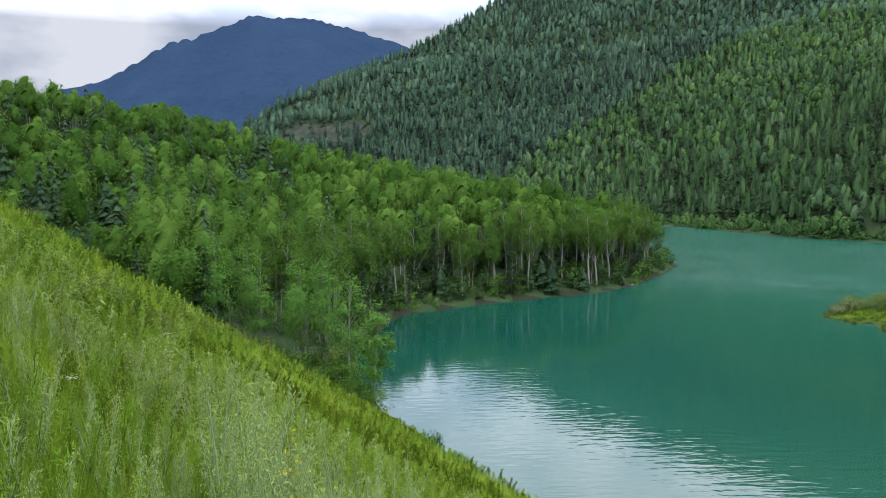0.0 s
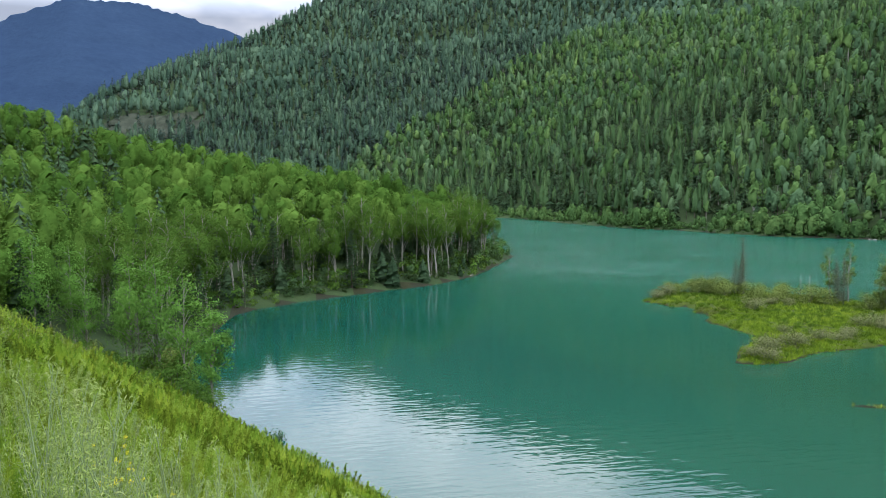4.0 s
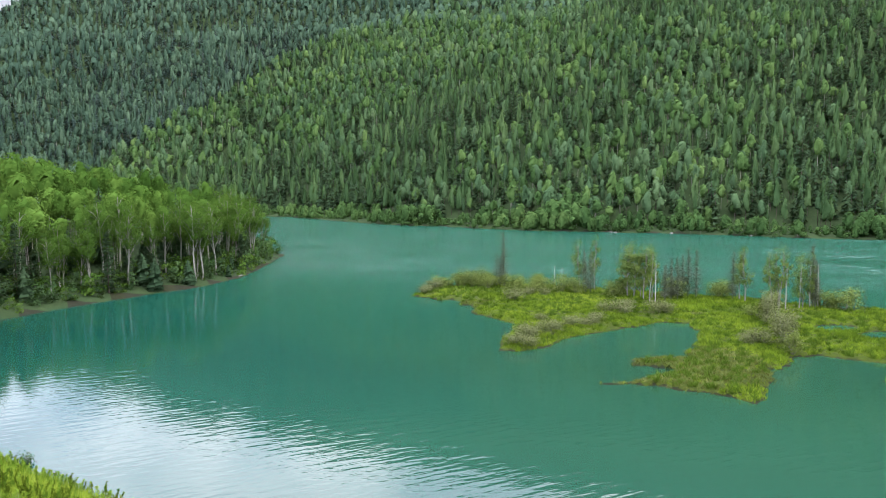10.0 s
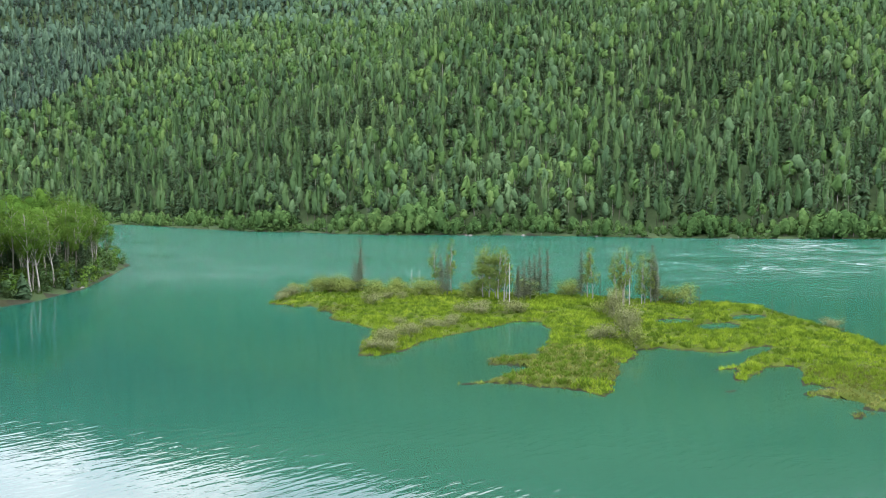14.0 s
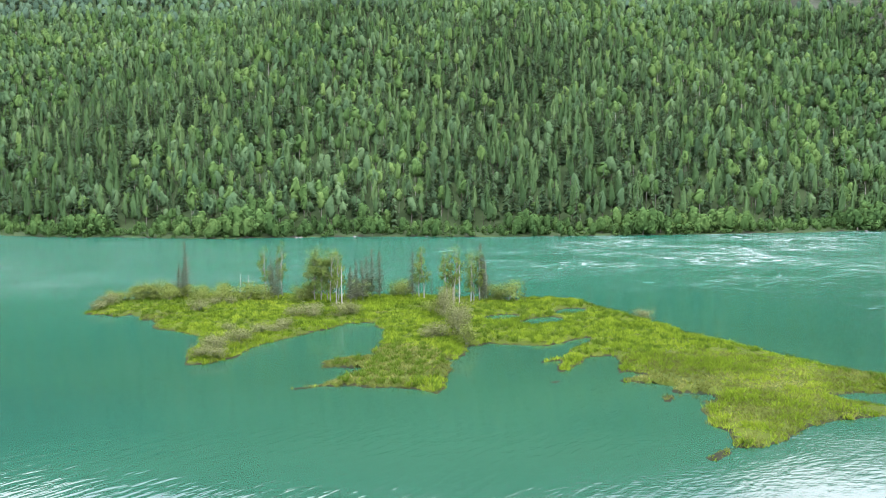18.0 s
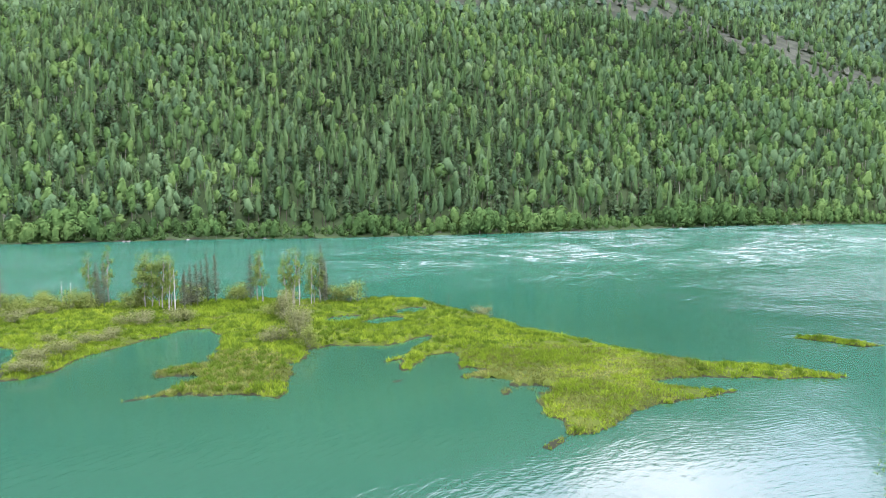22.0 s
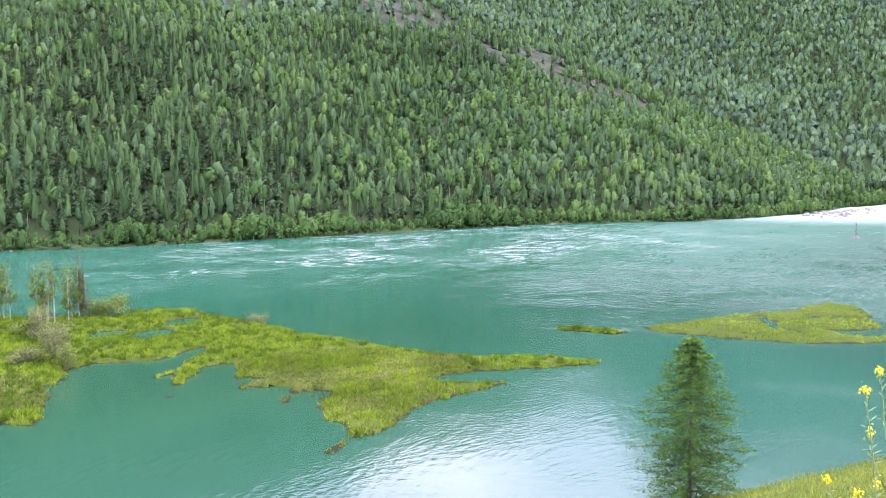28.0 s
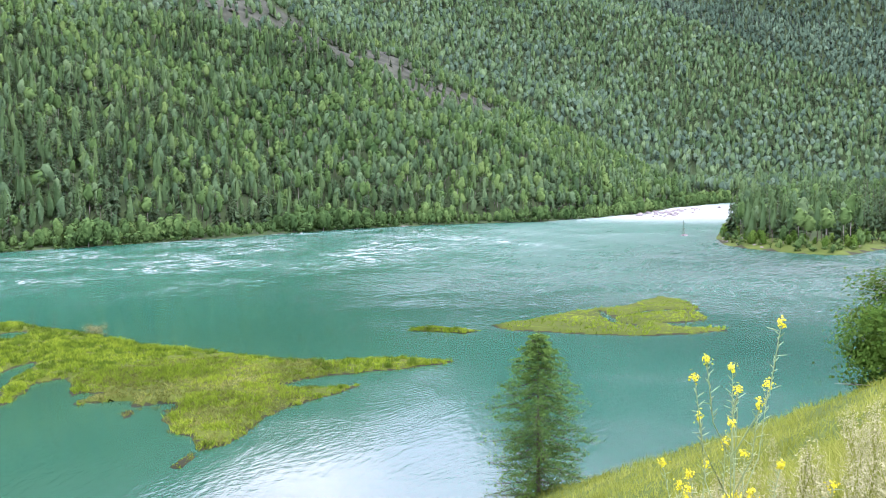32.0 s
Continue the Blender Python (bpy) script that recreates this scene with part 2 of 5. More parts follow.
def depth_in(x, y, shore, closing):
    """Metres inland of a shore line (minus: out on the water); closing: the far corners of that land."""
    d = line_distance(x, y, shore)
    return np.where(inside(x, y, shore + closing), d, -d)


FAR_SHORE = [(-900, 640), (-200, 560), (-40, 480), (60, 405), (98, 352), (121, 283), (152, 226), (183, 197), (208, 163), (236, 130), (271, 97), (316, 61), (336, 36), (358, -14), (420, -68), (492, -98), (560, -145), (610, -230), (640, -340), (660, -600), (700, -1200)]
FAR_CLOSE = [(700, -6000), (6000, -6000), (6000, 6000), (-6000, 6000), (-6000, 900)]
PEN_SHORE = [(-8, 55), (-4.5, 65), (-5.5, 72), (-8, 79), (-11.5, 86), (-12, 98), (-10, 110), (-7, 128), (7, 139), (26, 149), (38, 161), (47, 178), (57, 196), (55, 214), (42, 250), (10, 320), (-60, 420), (-240, 500), (-900, 580)]
PEN_CLOSE = [(-6000, 700), (-6000, -200), (-200, 20), (-60, 40)]
GROVE_SHORE = [(580, -1200), (580, -600), (565, -340), (535, -235), (495, -160), (440, -118), (340, -88), (262, -64), (238, -62), (217, -71), (208, -83), (226, -100), (262, -120), (275, -160), (240, -230), (120, -330), (0, -500)]
GROVE_CLOSE = [(0, -1200)]


def slope_height(x, y):
    """The meadow hillside on which the camera stands, falling towards +x +y, with a brow on either side."""
    r = np.hypot(x, y)
    down = math.cos(radians(52)) * y + math.sin(radians(52)) * x
    left = math.cos(radians(-38)) * y + math.sin(radians(-38)) * x
    z = EYE - 1.62 - 0.70 * down + 0.09 * r
    z = z + 0.035 * np.maximum(0, left) + 0.095 * np.maximum(0, -left) + 0.10 * (down - 20) * np.clip((-left - 8) / 19, 0, 1)
    z = z - 0.55 * np.maximum(0, left - 62) - 0.45 * np.maximum(0, -left - 27)
    z = np.where(down < 0, z - np.clip(-down - 60, 0, None) * 0.62, z)
    return z + 0.35 * vnoise(x, y, 9.0) * np.clip((r - 3) / 12, 0, 1)


def far_depth(x, y):
    return depth_in(x, y, FAR_SHORE, FAR_CLOSE) + 3.0 * vnoise(x, y, 26.0)


def far_height(x, y, d):
    cap = np.clip(25 + 0.5 * (y + 95), 12, 118) + 16 * vnoise(x, y, 150.0)
    front = np.minimum(0.50 * d, cap)
    back = np.maximum(front, 0.585 * (d - 90 - 20 * vnoise(x, y, 130.0)))
    z = np.where(d < 14, 0.10 * d, np.maximum(1.4, back - 5.0))
    spur = 62 + 0.63 * (x + 171) + 10 * vnoise(x, y, 90.0)
    z = np.minimum(z, np.maximum(spur, 8 + 0.02 * d))
    z = np.minimum(z, 560 + 40 * vnoise(x, y, 300.0) - np.clip((760 - y) * 0.24, 0, 140))
    z = z + 190 * np.clip((np.hypot(x, y) - 1150) / 330, 0, 1) * np.clip((120 - y) / 170, 0, 1) * (x > 0)
    return z + np.clip(d / 60, 0, 1) * 7 * vnoise(x, y, 70.0)


def pen_depth(x, y):
    return depth_in(x, y, PEN_SHORE, PEN_CLOSE) + 1.2 * vnoise(x, y, 14.0)


def ground_height(x, y):
    x, y = np.asarray(x, float), np.asarray(y, float)
    df, dp = far_depth(x, y), pen_depth(x, y)
    dg = depth_in(x, y, GROVE_SHORE, GROVE_CLOSE) + 1.5 * vnoise(x, y, 18.0)
    bed = -np.minimum(3.5, 0.16 * np.minimum(np.minimum(np.abs(df), np.abs(dp)), np.abs(dg)) + 0.05)
    z = np.maximum(bed, slope_height(x, y))
    z = np.where(df > 0, np.maximum(z, far_height(x, y, np.maximum(df, 0))), z)
    pz = np.minimum(0.25 * np.minimum(dp, 4) + (0.205 + 0.05 * np.clip((-x - 25) / 60, 0, 1)) * np.maximum(dp - 4, 0), 43) + 1.2 * vnoise(x, y, 30.0) * np.clip(dp / 10, 0, 1)
    z = np.where(dp > 0, np.maximum(z, pz), z)
    gz = 0.18 * np.minimum(dg, 9) + 0.05 * np.maximum(dg - 9, 0)
    return np.where(dg > 0, np.maximum(z, gz), z)


# ---- mesh helpers ----
def fast_mesh(name, verts, tris, mats, mat_index=None, tint=None, smooth=False, normals=None):
    verts, tris = np.asarray(verts, np.float32), np.asarray(tris, np.int32)
    me = bpy.data.meshes.new(name)
    me.vertices.add(len(verts))
    me.vertices.foreach_set("co", verts.ravel())
    n = tris.shape[1]
    me.loops.add(tris.size)
    me.loops.foreach_set("vertex_index", tris.ravel())
    me.polygons.add(len(tris))
    me.polygons.foreach_set("loop_start", np.arange(0, tris.size, n, dtype=np.int32))
    me.polygons.foreach_set("loop_total", np.full(len(tris), n, np.int32))
    for m in mats:
        me.materials.append(m)
    if mat_index is not None:
        me.polygons.foreach_set("material_index", np.asarray(mat_index, np.int32))
    if smooth or normals is not None:
        me.polygons.foreach_set("use_smooth", np.ones(len(tris), bool))
    if tint is not None:
        a = me.attributes.new("tint", "FLOAT", "POINT")
        a.data.foreach_set("value", np.asarray(tint, np.float32))
    if normals is not None:
        a = me.attributes.new("custom_normal", "FLOAT_VECTOR", "POINT")
        a.data.foreach_set("vector", np.asarray(normals, np.float32).ravel())
    me.update(calc_edges=True)
    return me


def thing(name, label, category, group="", kind="", at=None):
    ob = tagged(new(name), label, category, group, kind)
    if at is not None:
        ob.matrix_basis = at
    return ob


def piece(name, mesh, parent=None, label=""):
    ob = new(name, mesh)
    if parent is not None:
        ob.parent = parent
    return tagged(ob, label)


class Soup:
    """Triangles gathered into one mesh, with material slots and a tint for each vertex."""

    def __init__(self):
        self.v, self.f, self.m, self.t, self.n = [], [], [], [], 0

    def add(self, v, f, m=0, tint=0.5):
        v, f = np.asarray(v, float), np.asarray(f, int)
        self.v.append(v), self.f.append(f + self.n)
        self.m.append(np.full(len(f), m) if np.isscalar(m) else np.asarray(m))
        self.t.append(np.full(len(v), tint) if np.isscalar(tint) else np.asarray(tint))
        self.n += len(v)
        return self

    def arrays(self):
        return np.concatenate(self.v), np.concatenate(self.f), np.concatenate(self.m), np.concatenate(self.t)

    def mesh(self, name, mats, smooth=False):
        v, f, m, t = self.arrays()
        return fast_mesh(name, v, f, mats, m, t, smooth)


def tube(points, radii, sides=6):
    """A tapered, bent limb."""
    p, r = np.asarray(points, float), np.asarray(radii, float)
    n = len(p)
    d = np.gradient(p, axis=0)
    d /= np.linalg.norm(d, axis=1)[:, None] + 1e-9
    ref = np.where(np.abs(d[:, 2:3]) > 0.9, np.array([[1.0, 0, 0]]), np.array([[0, 0, 1.0]]))
    a = np.cross(d, ref)
    a /= np.linalg.norm(a, axis=1)[:, None] + 1e-9
    b = np.cross(d, a)
    ang = np.arange(sides) * 2 * np.pi / sides
    v = (p[:, None] + r[:, None, None] * (np.cos(ang)[None, :, None] * a[:, None] + np.sin(ang)[None, :, None] * b[:, None])).reshape(-1, 3)
    f = []
    for i in range(n - 1):
        for k in range(sides):
            q, w = i * sides + k, i * sides + (k + 1) % sides
            f += [(q, w, w + sides), (q, w + sides, q + sides)]
    return v, np.array(f)


def leaves(rng, centers, size, flat=0.0, jitter=0.3, fold=True, out=0.0, slim=0.62):
    """A bent rhombus of foliage at each centre, turned at random (flat: how level it lies; out: how far it faces away from the crown's middle)."""
    c = np.asarray(centers, float)
    n = len(c)
    nrm = rng.normal(size=(n, 3))
    nrm[:, 2] = np.abs(nrm[:, 2]) + flat * 2
    if out:
        o = (c - c.mean(0)) / (c.std(0) + 1e-6)
        nrm = nrm * 0.6 + out * o / (np.linalg.norm(o, axis=1)[:, None] + 1e-6)
    nrm /= np.linalg.norm(nrm, axis=1)[:, None]
    a = np.cross(nrm, rng.normal(size=(n, 3)))
    a /= np.linalg.norm(a, axis=1)[:, None] + 1e-9
    b = np.cross(nrm, a)
    s = (size * (1 + jitter * rng.uniform(-1, 1, n)))[:, None]
    if fold:
        v = np.stack([c + a * s, c + b * s * slim + nrm * s * 0.15, c - a * s, c - b * s * slim + nrm * s * 0.15], 1).reshape(-1, 3)
        k = np.arange(n)[:, None] * 4
        f = np.concatenate([k + [0, 1, 2], k + [0, 2, 3]])
    else:
        v = np.stack([c + a * s, c - a * s * 0.5 + b * s * 0.8, c - a * s * 0.5 - b * s * 0.8], 1).reshape(-1, 3)
        f = np.arange(n)[:, None] * 3 + [0, 1, 2]
    return v, f


def crown_points(rng, n, height, base, width, clumps, top=0.55, spread=1.0):
    """Leaf centres gathered in clumps on an uneven egg-shaped crown."""
    k = rng.normal(size=(clumps, 3))
    k /= np.linalg.norm(k, axis=1)[:, None]
    rad = rng.uniform(0.55, 1.0, clumps)[:, None]
    mid = base + (height - base) * top
    half = np.where(k[:, 2] > 0, height - mid, mid - base) * 0.92
    cc = np.stack([k[:, 0] * width * rad[:, 0], k[:, 1] * width * rad[:, 0], mid + k[:, 2] * half * rad[:, 0]], 1)
    pick = rng.randint(0, clumps, n)
    g = np.clip(rng.normal(size=(n, 3)), -1.7, 1.7) * np.array([0.30, 0.30, 0.22]) * spread * width * rng.uniform(0.6, 1.1, (clumps, 1))[pick]
    return cc[pick] + g


def crown_normals(v, f, seed=5, wild=0.42):
    """Leaf normals that follow the crown's roundness, and triangles wound to agree with them."""
    c, s = np.median(v, 0), v.std(0) + 1e-6
    n = (v - c) / s ** 2 * s.mean()
    n /= np.linalg.norm(n, axis=1)[:, None] + 1e-9
    n = n + wild * np.random.RandomState(seed).normal(size=n.shape)
    n[:, 2] += 0.35
    n /= np.linalg.norm(n, axis=1)[:, None] + 1e-9
    g = np.cross(v[f[:, 1]] - v[f[:, 0]], v[f[:, 2]] - v[f[:, 0]])
    flip = (g * n[f].mean(1)).sum(1) < 0
    f = f.copy()
    f[flip] = f[flip][:, ::-1]
    return n, f


# far tree kinds: (vertices, triangles, slots)
def far_broadleaf(rng, n, h=13.0, w=2.1, base=4.2, leaf=0.85, sides=6, rings=4, blunt=0.5, inner=(0.5, 0.98), outer=(0.78, 1.28)):
    """A slim tree: trunk, a lumpy mass of inner foliage, and leaf sprays standing out of it. blunt: how broad the crown's upper part is."""
    s = Soup()
    s.add(*tube([(0, 0, -0.6), (rng.normal() * 0.25, rng.normal() * 0.25, h * 0.75)], [0.13, 0.05], 3), 1)
    mid, half = (h + base) / 2, (h - base) / 2
    sway = rng.rand(2) * 6

    def skin(up, turn, grow):
        ring = np.sqrt(np.clip(1 - up ** 2, 0, 1)) ** 0.8 * w * grow * (1 - (0.75 - blunt) * 0.75 * up)
        p = np.stack([ring * np.cos(turn), ring * np.sin(turn), mid + half * up * (0.9 + 0.1 * grow)], -1)
        p[..., :2] += 0.14 * w * np.sin(p[..., 2:3] * 0.9 + sway)
        return p
    v = [skin(np.array([-1.0]), np.array([0.0]), np.ones(1))]
    for i in range(rings):
        t = (np.arange(sides) + 0.5 * (i % 2) + rng.uniform(-0.25, 0.25, sides)) * 2 * np.pi / sides
        v.append(skin(np.clip(-0.78 + 1.56 * i / (rings - 1) + rng.uniform(-0.12, 0.12, sides), -0.95, 0.95), t, rng.uniform(*inner, sides)))
    v.append(skin(np.array([1.0]), np.array([0.0]), np.ones(1)))
    f, top = [], 1 + rings * sides
    for k in range(sides):
        j = (k + 1) % sides
        f += [(0, 1 + j, 1 + k), (top, top - sides + k, top - sides + j)]
        for i in range(rings - 1):
            q, r = 1 + i * sides + k, 1 + i * sides + j
            f += [(q, r, r + sides), (q, r + sides, q + sides)]
    s.add(np.concatenate(v), f, 0)
    k = (np.arange(n) + 0.5) / n
    turn = np.arange(n) * 2.39996 + rng.rand() * 6 + rng.normal(size=n) * 0.5
    up = np.clip(1 - 1.85 * k + rng.normal(size=n) * 0.07, -0.99, 0.99)
    pts = skin(up, turn, rng.uniform(*outer, n))
    s.add(*leaves(rng, pts, leaf, 0.15, fold=False, out=2.2), 0)
    return s.arrays()


def far_conifer(rng, layers, per, h=14.0, w=1.7, base=1.2):
    s = Soup()
    s.add(*tube([(0, 0, -0.6), (0, 0, h * 0.95)], [0.16, 0.03], 3), 1)
    v = []
    for i in range(layers):
        z = base + (h - base) * (i / layers) ** 0.9
        r = w * (1 - (i / layers) ** 1.25) + 0.22
        for k in range(per):
            a = 2 * np.pi * (k + rng.rand()) / per
            rr, da = r * rng.uniform(0.6, 1.2), 0.5
            z = base + (h - base) * min(0.97, max(0, (i + rng.uniform(-0.7, 0.7)) / layers)) ** 0.9
            v += [(0, 0, z + rr * 0.75), (rr * math.cos(a - da), rr * math.sin(a - da), z - rr * 0.2), (rr * math.cos(a + da), rr * math.sin(a + da), z - rr * 0.2 * rng.rand())]
    s.add(v, np.arange(len(v)).reshape(-1, 3), 0)
    return s.arrays()


def far_shrub(rng, n, h=2.6, w=1.6, leaf=0.5):
    s = Soup()
    s.add(*leaves(rng, crown_points(rng, n, h, -0.2, w, 7, 0.4), leaf, 0.3, fold=False, out=1.0), 0)
    return s.arrays()


def plant_many(name, kinds, pick, pos, size, turn, tint, mats):
    """Many plants joined into one mesh: kinds[pick[i]] at pos[i]. Each kind: (arrays, leaf slot, bark slot)."""
    V, F, M, T, N, n0 = [], [], [], [], [], 0
    for k, ((v, f, m, _), leaf_slot, bark_slot) in enumerate(kinds):
        sel = np.nonzero(pick == k)[0]
        if not len(sel):
            continue
        nv, f = crown_normals(v, f)
        c, s = np.cos(turn[sel]), np.sin(turn[sel])
        nx = nv[None, :, 0] * c[:, None] - nv[None, :, 1] * s[:, None]
        ny = nv[None, :, 0] * s[:, None] + nv[None, :, 1] * c[:, None]
        N.append(np.stack([nx, ny, np.broadcast_to(nv[None, :, 2], nx.shape)], -1).reshape(-1, 3))
        sz = size[sel]
        x = (v[None, :, 0] * c[:, None] - v[None, :, 1] * s[:, None]) * sz[:, :1]
        y = (v[None, :, 0] * s[:, None] + v[None, :, 1] * c[:, None]) * sz[:, :1]
        z = v[None, :, 2] * sz[:, 1:2]
        V.append((np.stack([x, y, z], -1) + pos[sel][:, None]).reshape(-1, 3))
        F.append((f[None] + (np.arange(len(sel)) * len(v))[:, None, None] + n0).reshape(-1, 3))
        M.append(np.tile(np.where(m == 0, leaf_slot, bark_slot), len(sel)))
        T.append(np.repeat(tint[sel], len(v)))
        n0 += len(sel) * len(v)
    return fast_mesh(name, np.concatenate(V), np.concatenate(F), mats, np.concatenate(M), np.concatenate(T), False, np.concatenate(N))


# ---- ground, water, far mountain ----
def steps(*spans):
    out = []
    for a, b, s in spans:
        out += list(np.arange(a, b, s))
    return np.array(out)


gx = steps((-5000, -1000, 400), (-1000, -300, 35), (-300, -120, 10), (-120, -30, 3), (-30, 130, 2.2), (130, 520, 5), (520, 1200, 25), (1200, 5001, 380))
gy = steps((-5000, -1000, 400), (-1000, -300, 50), (-300, -140, 14), (-140, -40, 5), (-40, 100, 2.2), (100, 380, 5), (380, 720, 7), (720, 1100, 16), (1100, 5001, 390))
GX, GY = np.meshgrid(gx, gy, indexing="ij")
GZ = ground_height(GX, GY)
ni, nj = GX.shape
vid = np.arange(ni * nj).reshape(ni, nj)
quads = np.stack([vid[:-1, :-1], vid[1:, :-1], vid[1:, 1:], vid[:-1, 1:]], -1).reshape(-1, 4)
cx, cy = (GX[:-1, :-1] + GX[1:, 1:]).ravel() / 2, (GY[:-1, :-1] + GY[1:, 1:]).ravel() / 2
cz = ground_height(cx, cy)


def scree_mask(x, y):
    """Bare stone slides on the mountain: one at the end of its spur, others high on the front slope."""
    n = vnoise(x, y, 22.0)
    a = line_distance(x, y, [(-112, 650), (-72, 622)]) < 19 + 12 * n
    b = line_distance(x, y, [(700, 215), (640, 165), (572, 122), (556, 92), (545, 62)]) < 56 + 24 * n
    c = line_distance(x, y, [(540, 308), (566, 335)]) < 24 + 12 * n
    return (a | b | c) & (vnoise(x + 31, y - 7, 9.0, 2) < 0.42)


slot = np.zeros(len(cx), int)
slot[cz < 0.02] = 2
slot[(cz > -0.6) & (slope_height(cx, cy) > cz - 0.4)] = 1
slot[(cz >= 0.02) & (cz < 0.2) & (pen_depth(cx, cy) > -2) & (cy > 95)] = 4
slot[(cz >= 0.02) & (cz < 1.9) & (depth_in(cx, cy, GROVE_SHORE, GROVE_CLOSE) > -1) & (cx > 180)] = 1
ground = new("ground", fast_mesh("ground", np.stack([GX, GY, GZ], -1).reshape(-1, 3), quads, [FOREST_FLOOR, MEADOW, BED, SCREE, SHORE], slot, smooth=True))
tagged(ground, "green meadow hillside, forest floor and mountain slopes round a lake", "ground", kind="structure")



def scree_sheet(x0, x1, y0, y1, step, lift, label):
    """A slide of loose stone lying on the slope, with a ragged edge."""
    AX, AY = np.meshgrid(np.arange(x0, x1, step), np.arange(y0, y1, step), indexing="ij")
    AZ = ground_height(AX, AY) + lift + 0.5 * vnoise(AX, AY, 3.0, 2)
    idx = np.arange(AX.size).reshape(AX.shape)
    q = np.stack([idx[:-1, :-1], idx[1:, :-1], idx[1:, 1:], idx[:-1, 1:]], -1).reshape(-1, 4)
    q = q[scree_mask(AX, AY)[:-1, :-1].ravel()]
    used, inv = np.unique(q, return_inverse=True)
    v = np.stack([AX, AY, AZ], -1).reshape(-1, 3)[used]
    return tagged(new("scree", fast_mesh("scree", v, inv.reshape(-1, 4), [SCREE])), label, "scree", kind="structure")


scree_sheet(-160, -30, 590, 690, 1.6, 1.4, "brown-grey stone slide at the end of the spur")
scree_sheet(480, 780, 10, 280, 2.2, 1.6, "long grey stone slide on the wooded mountainside")
scree_sheet(510, 600, 280, 360, 2.0, 1.6, "small grey stone slide among the trees")

# water: milky teal, calm in the near bay, ruffled in the current, white in the rapids
WATER, t = material("glacial_water")
co = nd(t, "ShaderNodeTexCoord").outputs["Object"]
sep = nd(t, "ShaderNodeSeparateXYZ", {"Vector": co})
X, Y = sep.outputs["X"], sep.outputs["Y"]
flow = calc(t, "MULTIPLY_ADD", X, 0.62, calc(t, "MULTIPLY", Y, 0.78))  # distance towards the far bank
rough_zone = nd(t, "ShaderNodeMapRange", {"Value": flow, "From Min": 118.0, "From Max": 165.0}).outputs["Result"]
warp = nd(t, "ShaderNodeTexNoise", {"Vector": co, "Scale": 0.03, "Detail": 2.0}).outputs["Color"]
wco = nd(t, "ShaderNodeVectorMath", {0: co, 1: nd(t, "ShaderNodeVectorMath", {0: warp, 1: (26.0, 26.0, 0.0)}, operation="MULTIPLY").outputs[0]}, operation="ADD").outputs[0]
along = nd(t, "ShaderNodeMapping", {"Vector": wco, "Rotation": (0, 0, radians(38))}).outputs["Vector"]
streak_co = nd(t, "ShaderNodeMapping", {"Vector": along, "Scale": (0.07, 0.30, 1.0)}).outputs["Vector"]
streak = nd(t, "ShaderNodeTexNoise", {"Vector": streak_co, "Scale": 1.0, "Detail": 5.0, "Roughness": 0.62}).outputs["Fac"]
line = calc(t, "SUBTRACT", 1.0, calc(t, "MULTIPLY", calc(t, "ABSOLUTE", calc(t, "SUBTRACT", streak, 0.5)), 70.0))
line = calc(t, "MAXIMUM", line, 0.0)
breakup = nd(t, "ShaderNodeMapRange", {"Value": nd(t, "ShaderNodeTexNoise", {"Vector": co, "Scale": 0.045, "Detail": 4.0}).outputs["Fac"], "From Min": 0.42, "From Max": 0.60}).outputs["Result"]
ex = nd(t, "ShaderNodeVectorMath", {0: co, 1: (230.0, 46.0, 0.0)}, operation="DISTANCE").outputs["Value"]
eddy_zone = nd(t, "ShaderNodeMapRange", {"Value": ex, "From Min": 60.0, "From Max": 125.0, "To Min": 1.0, "To Max": 0.0}).outputs["Result"]
foam = calc(t, "MULTIPLY", calc(t, "MULTIPLY", line, breakup), calc(t, "MULTIPLY", eddy_zone, rough_zone))
rx = nd(t, "ShaderNodeVectorMath", {0: co, 1: (455.0, -92.0, 0.0)}, operation="DISTANCE").outputs["Value"]
rapid = nd(t, "ShaderNodeMapRange", {"Value": calc(t, "MULTIPLY_ADD", nd(t, "ShaderNodeTexNoise", {"Vector": streak_co, "Scale": 2.6, "Detail": 6.0, "Roughness": 0.7}).outputs["Fac"], 150.0, rx), "From Min": 130.0, "From Max": 200.0, "To Min": 0.4, "To Max": 0.0}).outputs["Result"]
foam = calc(t, "MINIMUM", calc(t, "ADD", calc(t, "MULTIPLY", foam, 0.9), rapid), 0.9)
deep = nd(t, "ShaderNodeTexNoise", {"Vector": co, "Scale": 0.018, "Detail": 3.0}).outputs["Fac"]
teal = ramp(t, deep, [(0.35, (0.005, 0.056, 0.039)), (0.65, (0.009, 0.074, 0.050))])
isl = nd(t, "ShaderNodeVectorMath", {0: co, 1: (74.0, 55.0, 0.0)}, operation="DISTANCE").outputs["Value"]
shallow = nd(t, "ShaderNodeMapRange", {"Value": isl, "From Min": 18.0, "From Max": 62.0, "To Min": 0.55, "To Max": 0.0}).outputs["Result"]
teal = mixc(t, shallow, teal, (0.021, 0.074, 0.035))
channel = nd(t, "ShaderNodeMapRange", {"Value": flow, "From Min": 85.0, "From Max": 150.0, "To Min": 0.0, "To Max": 0.85}).outputs["Result"]
teal = mixc(t, channel, teal, (0.010, 0.100, 0.064))
col = mixc(t, foam, teal, (0.66, 0.71, 0.71))
rip_co = nd(t, "ShaderNodeMapping", {"Vector": along, "Scale": (0.9, 2.2, 1.0)}).outputs["Vector"]
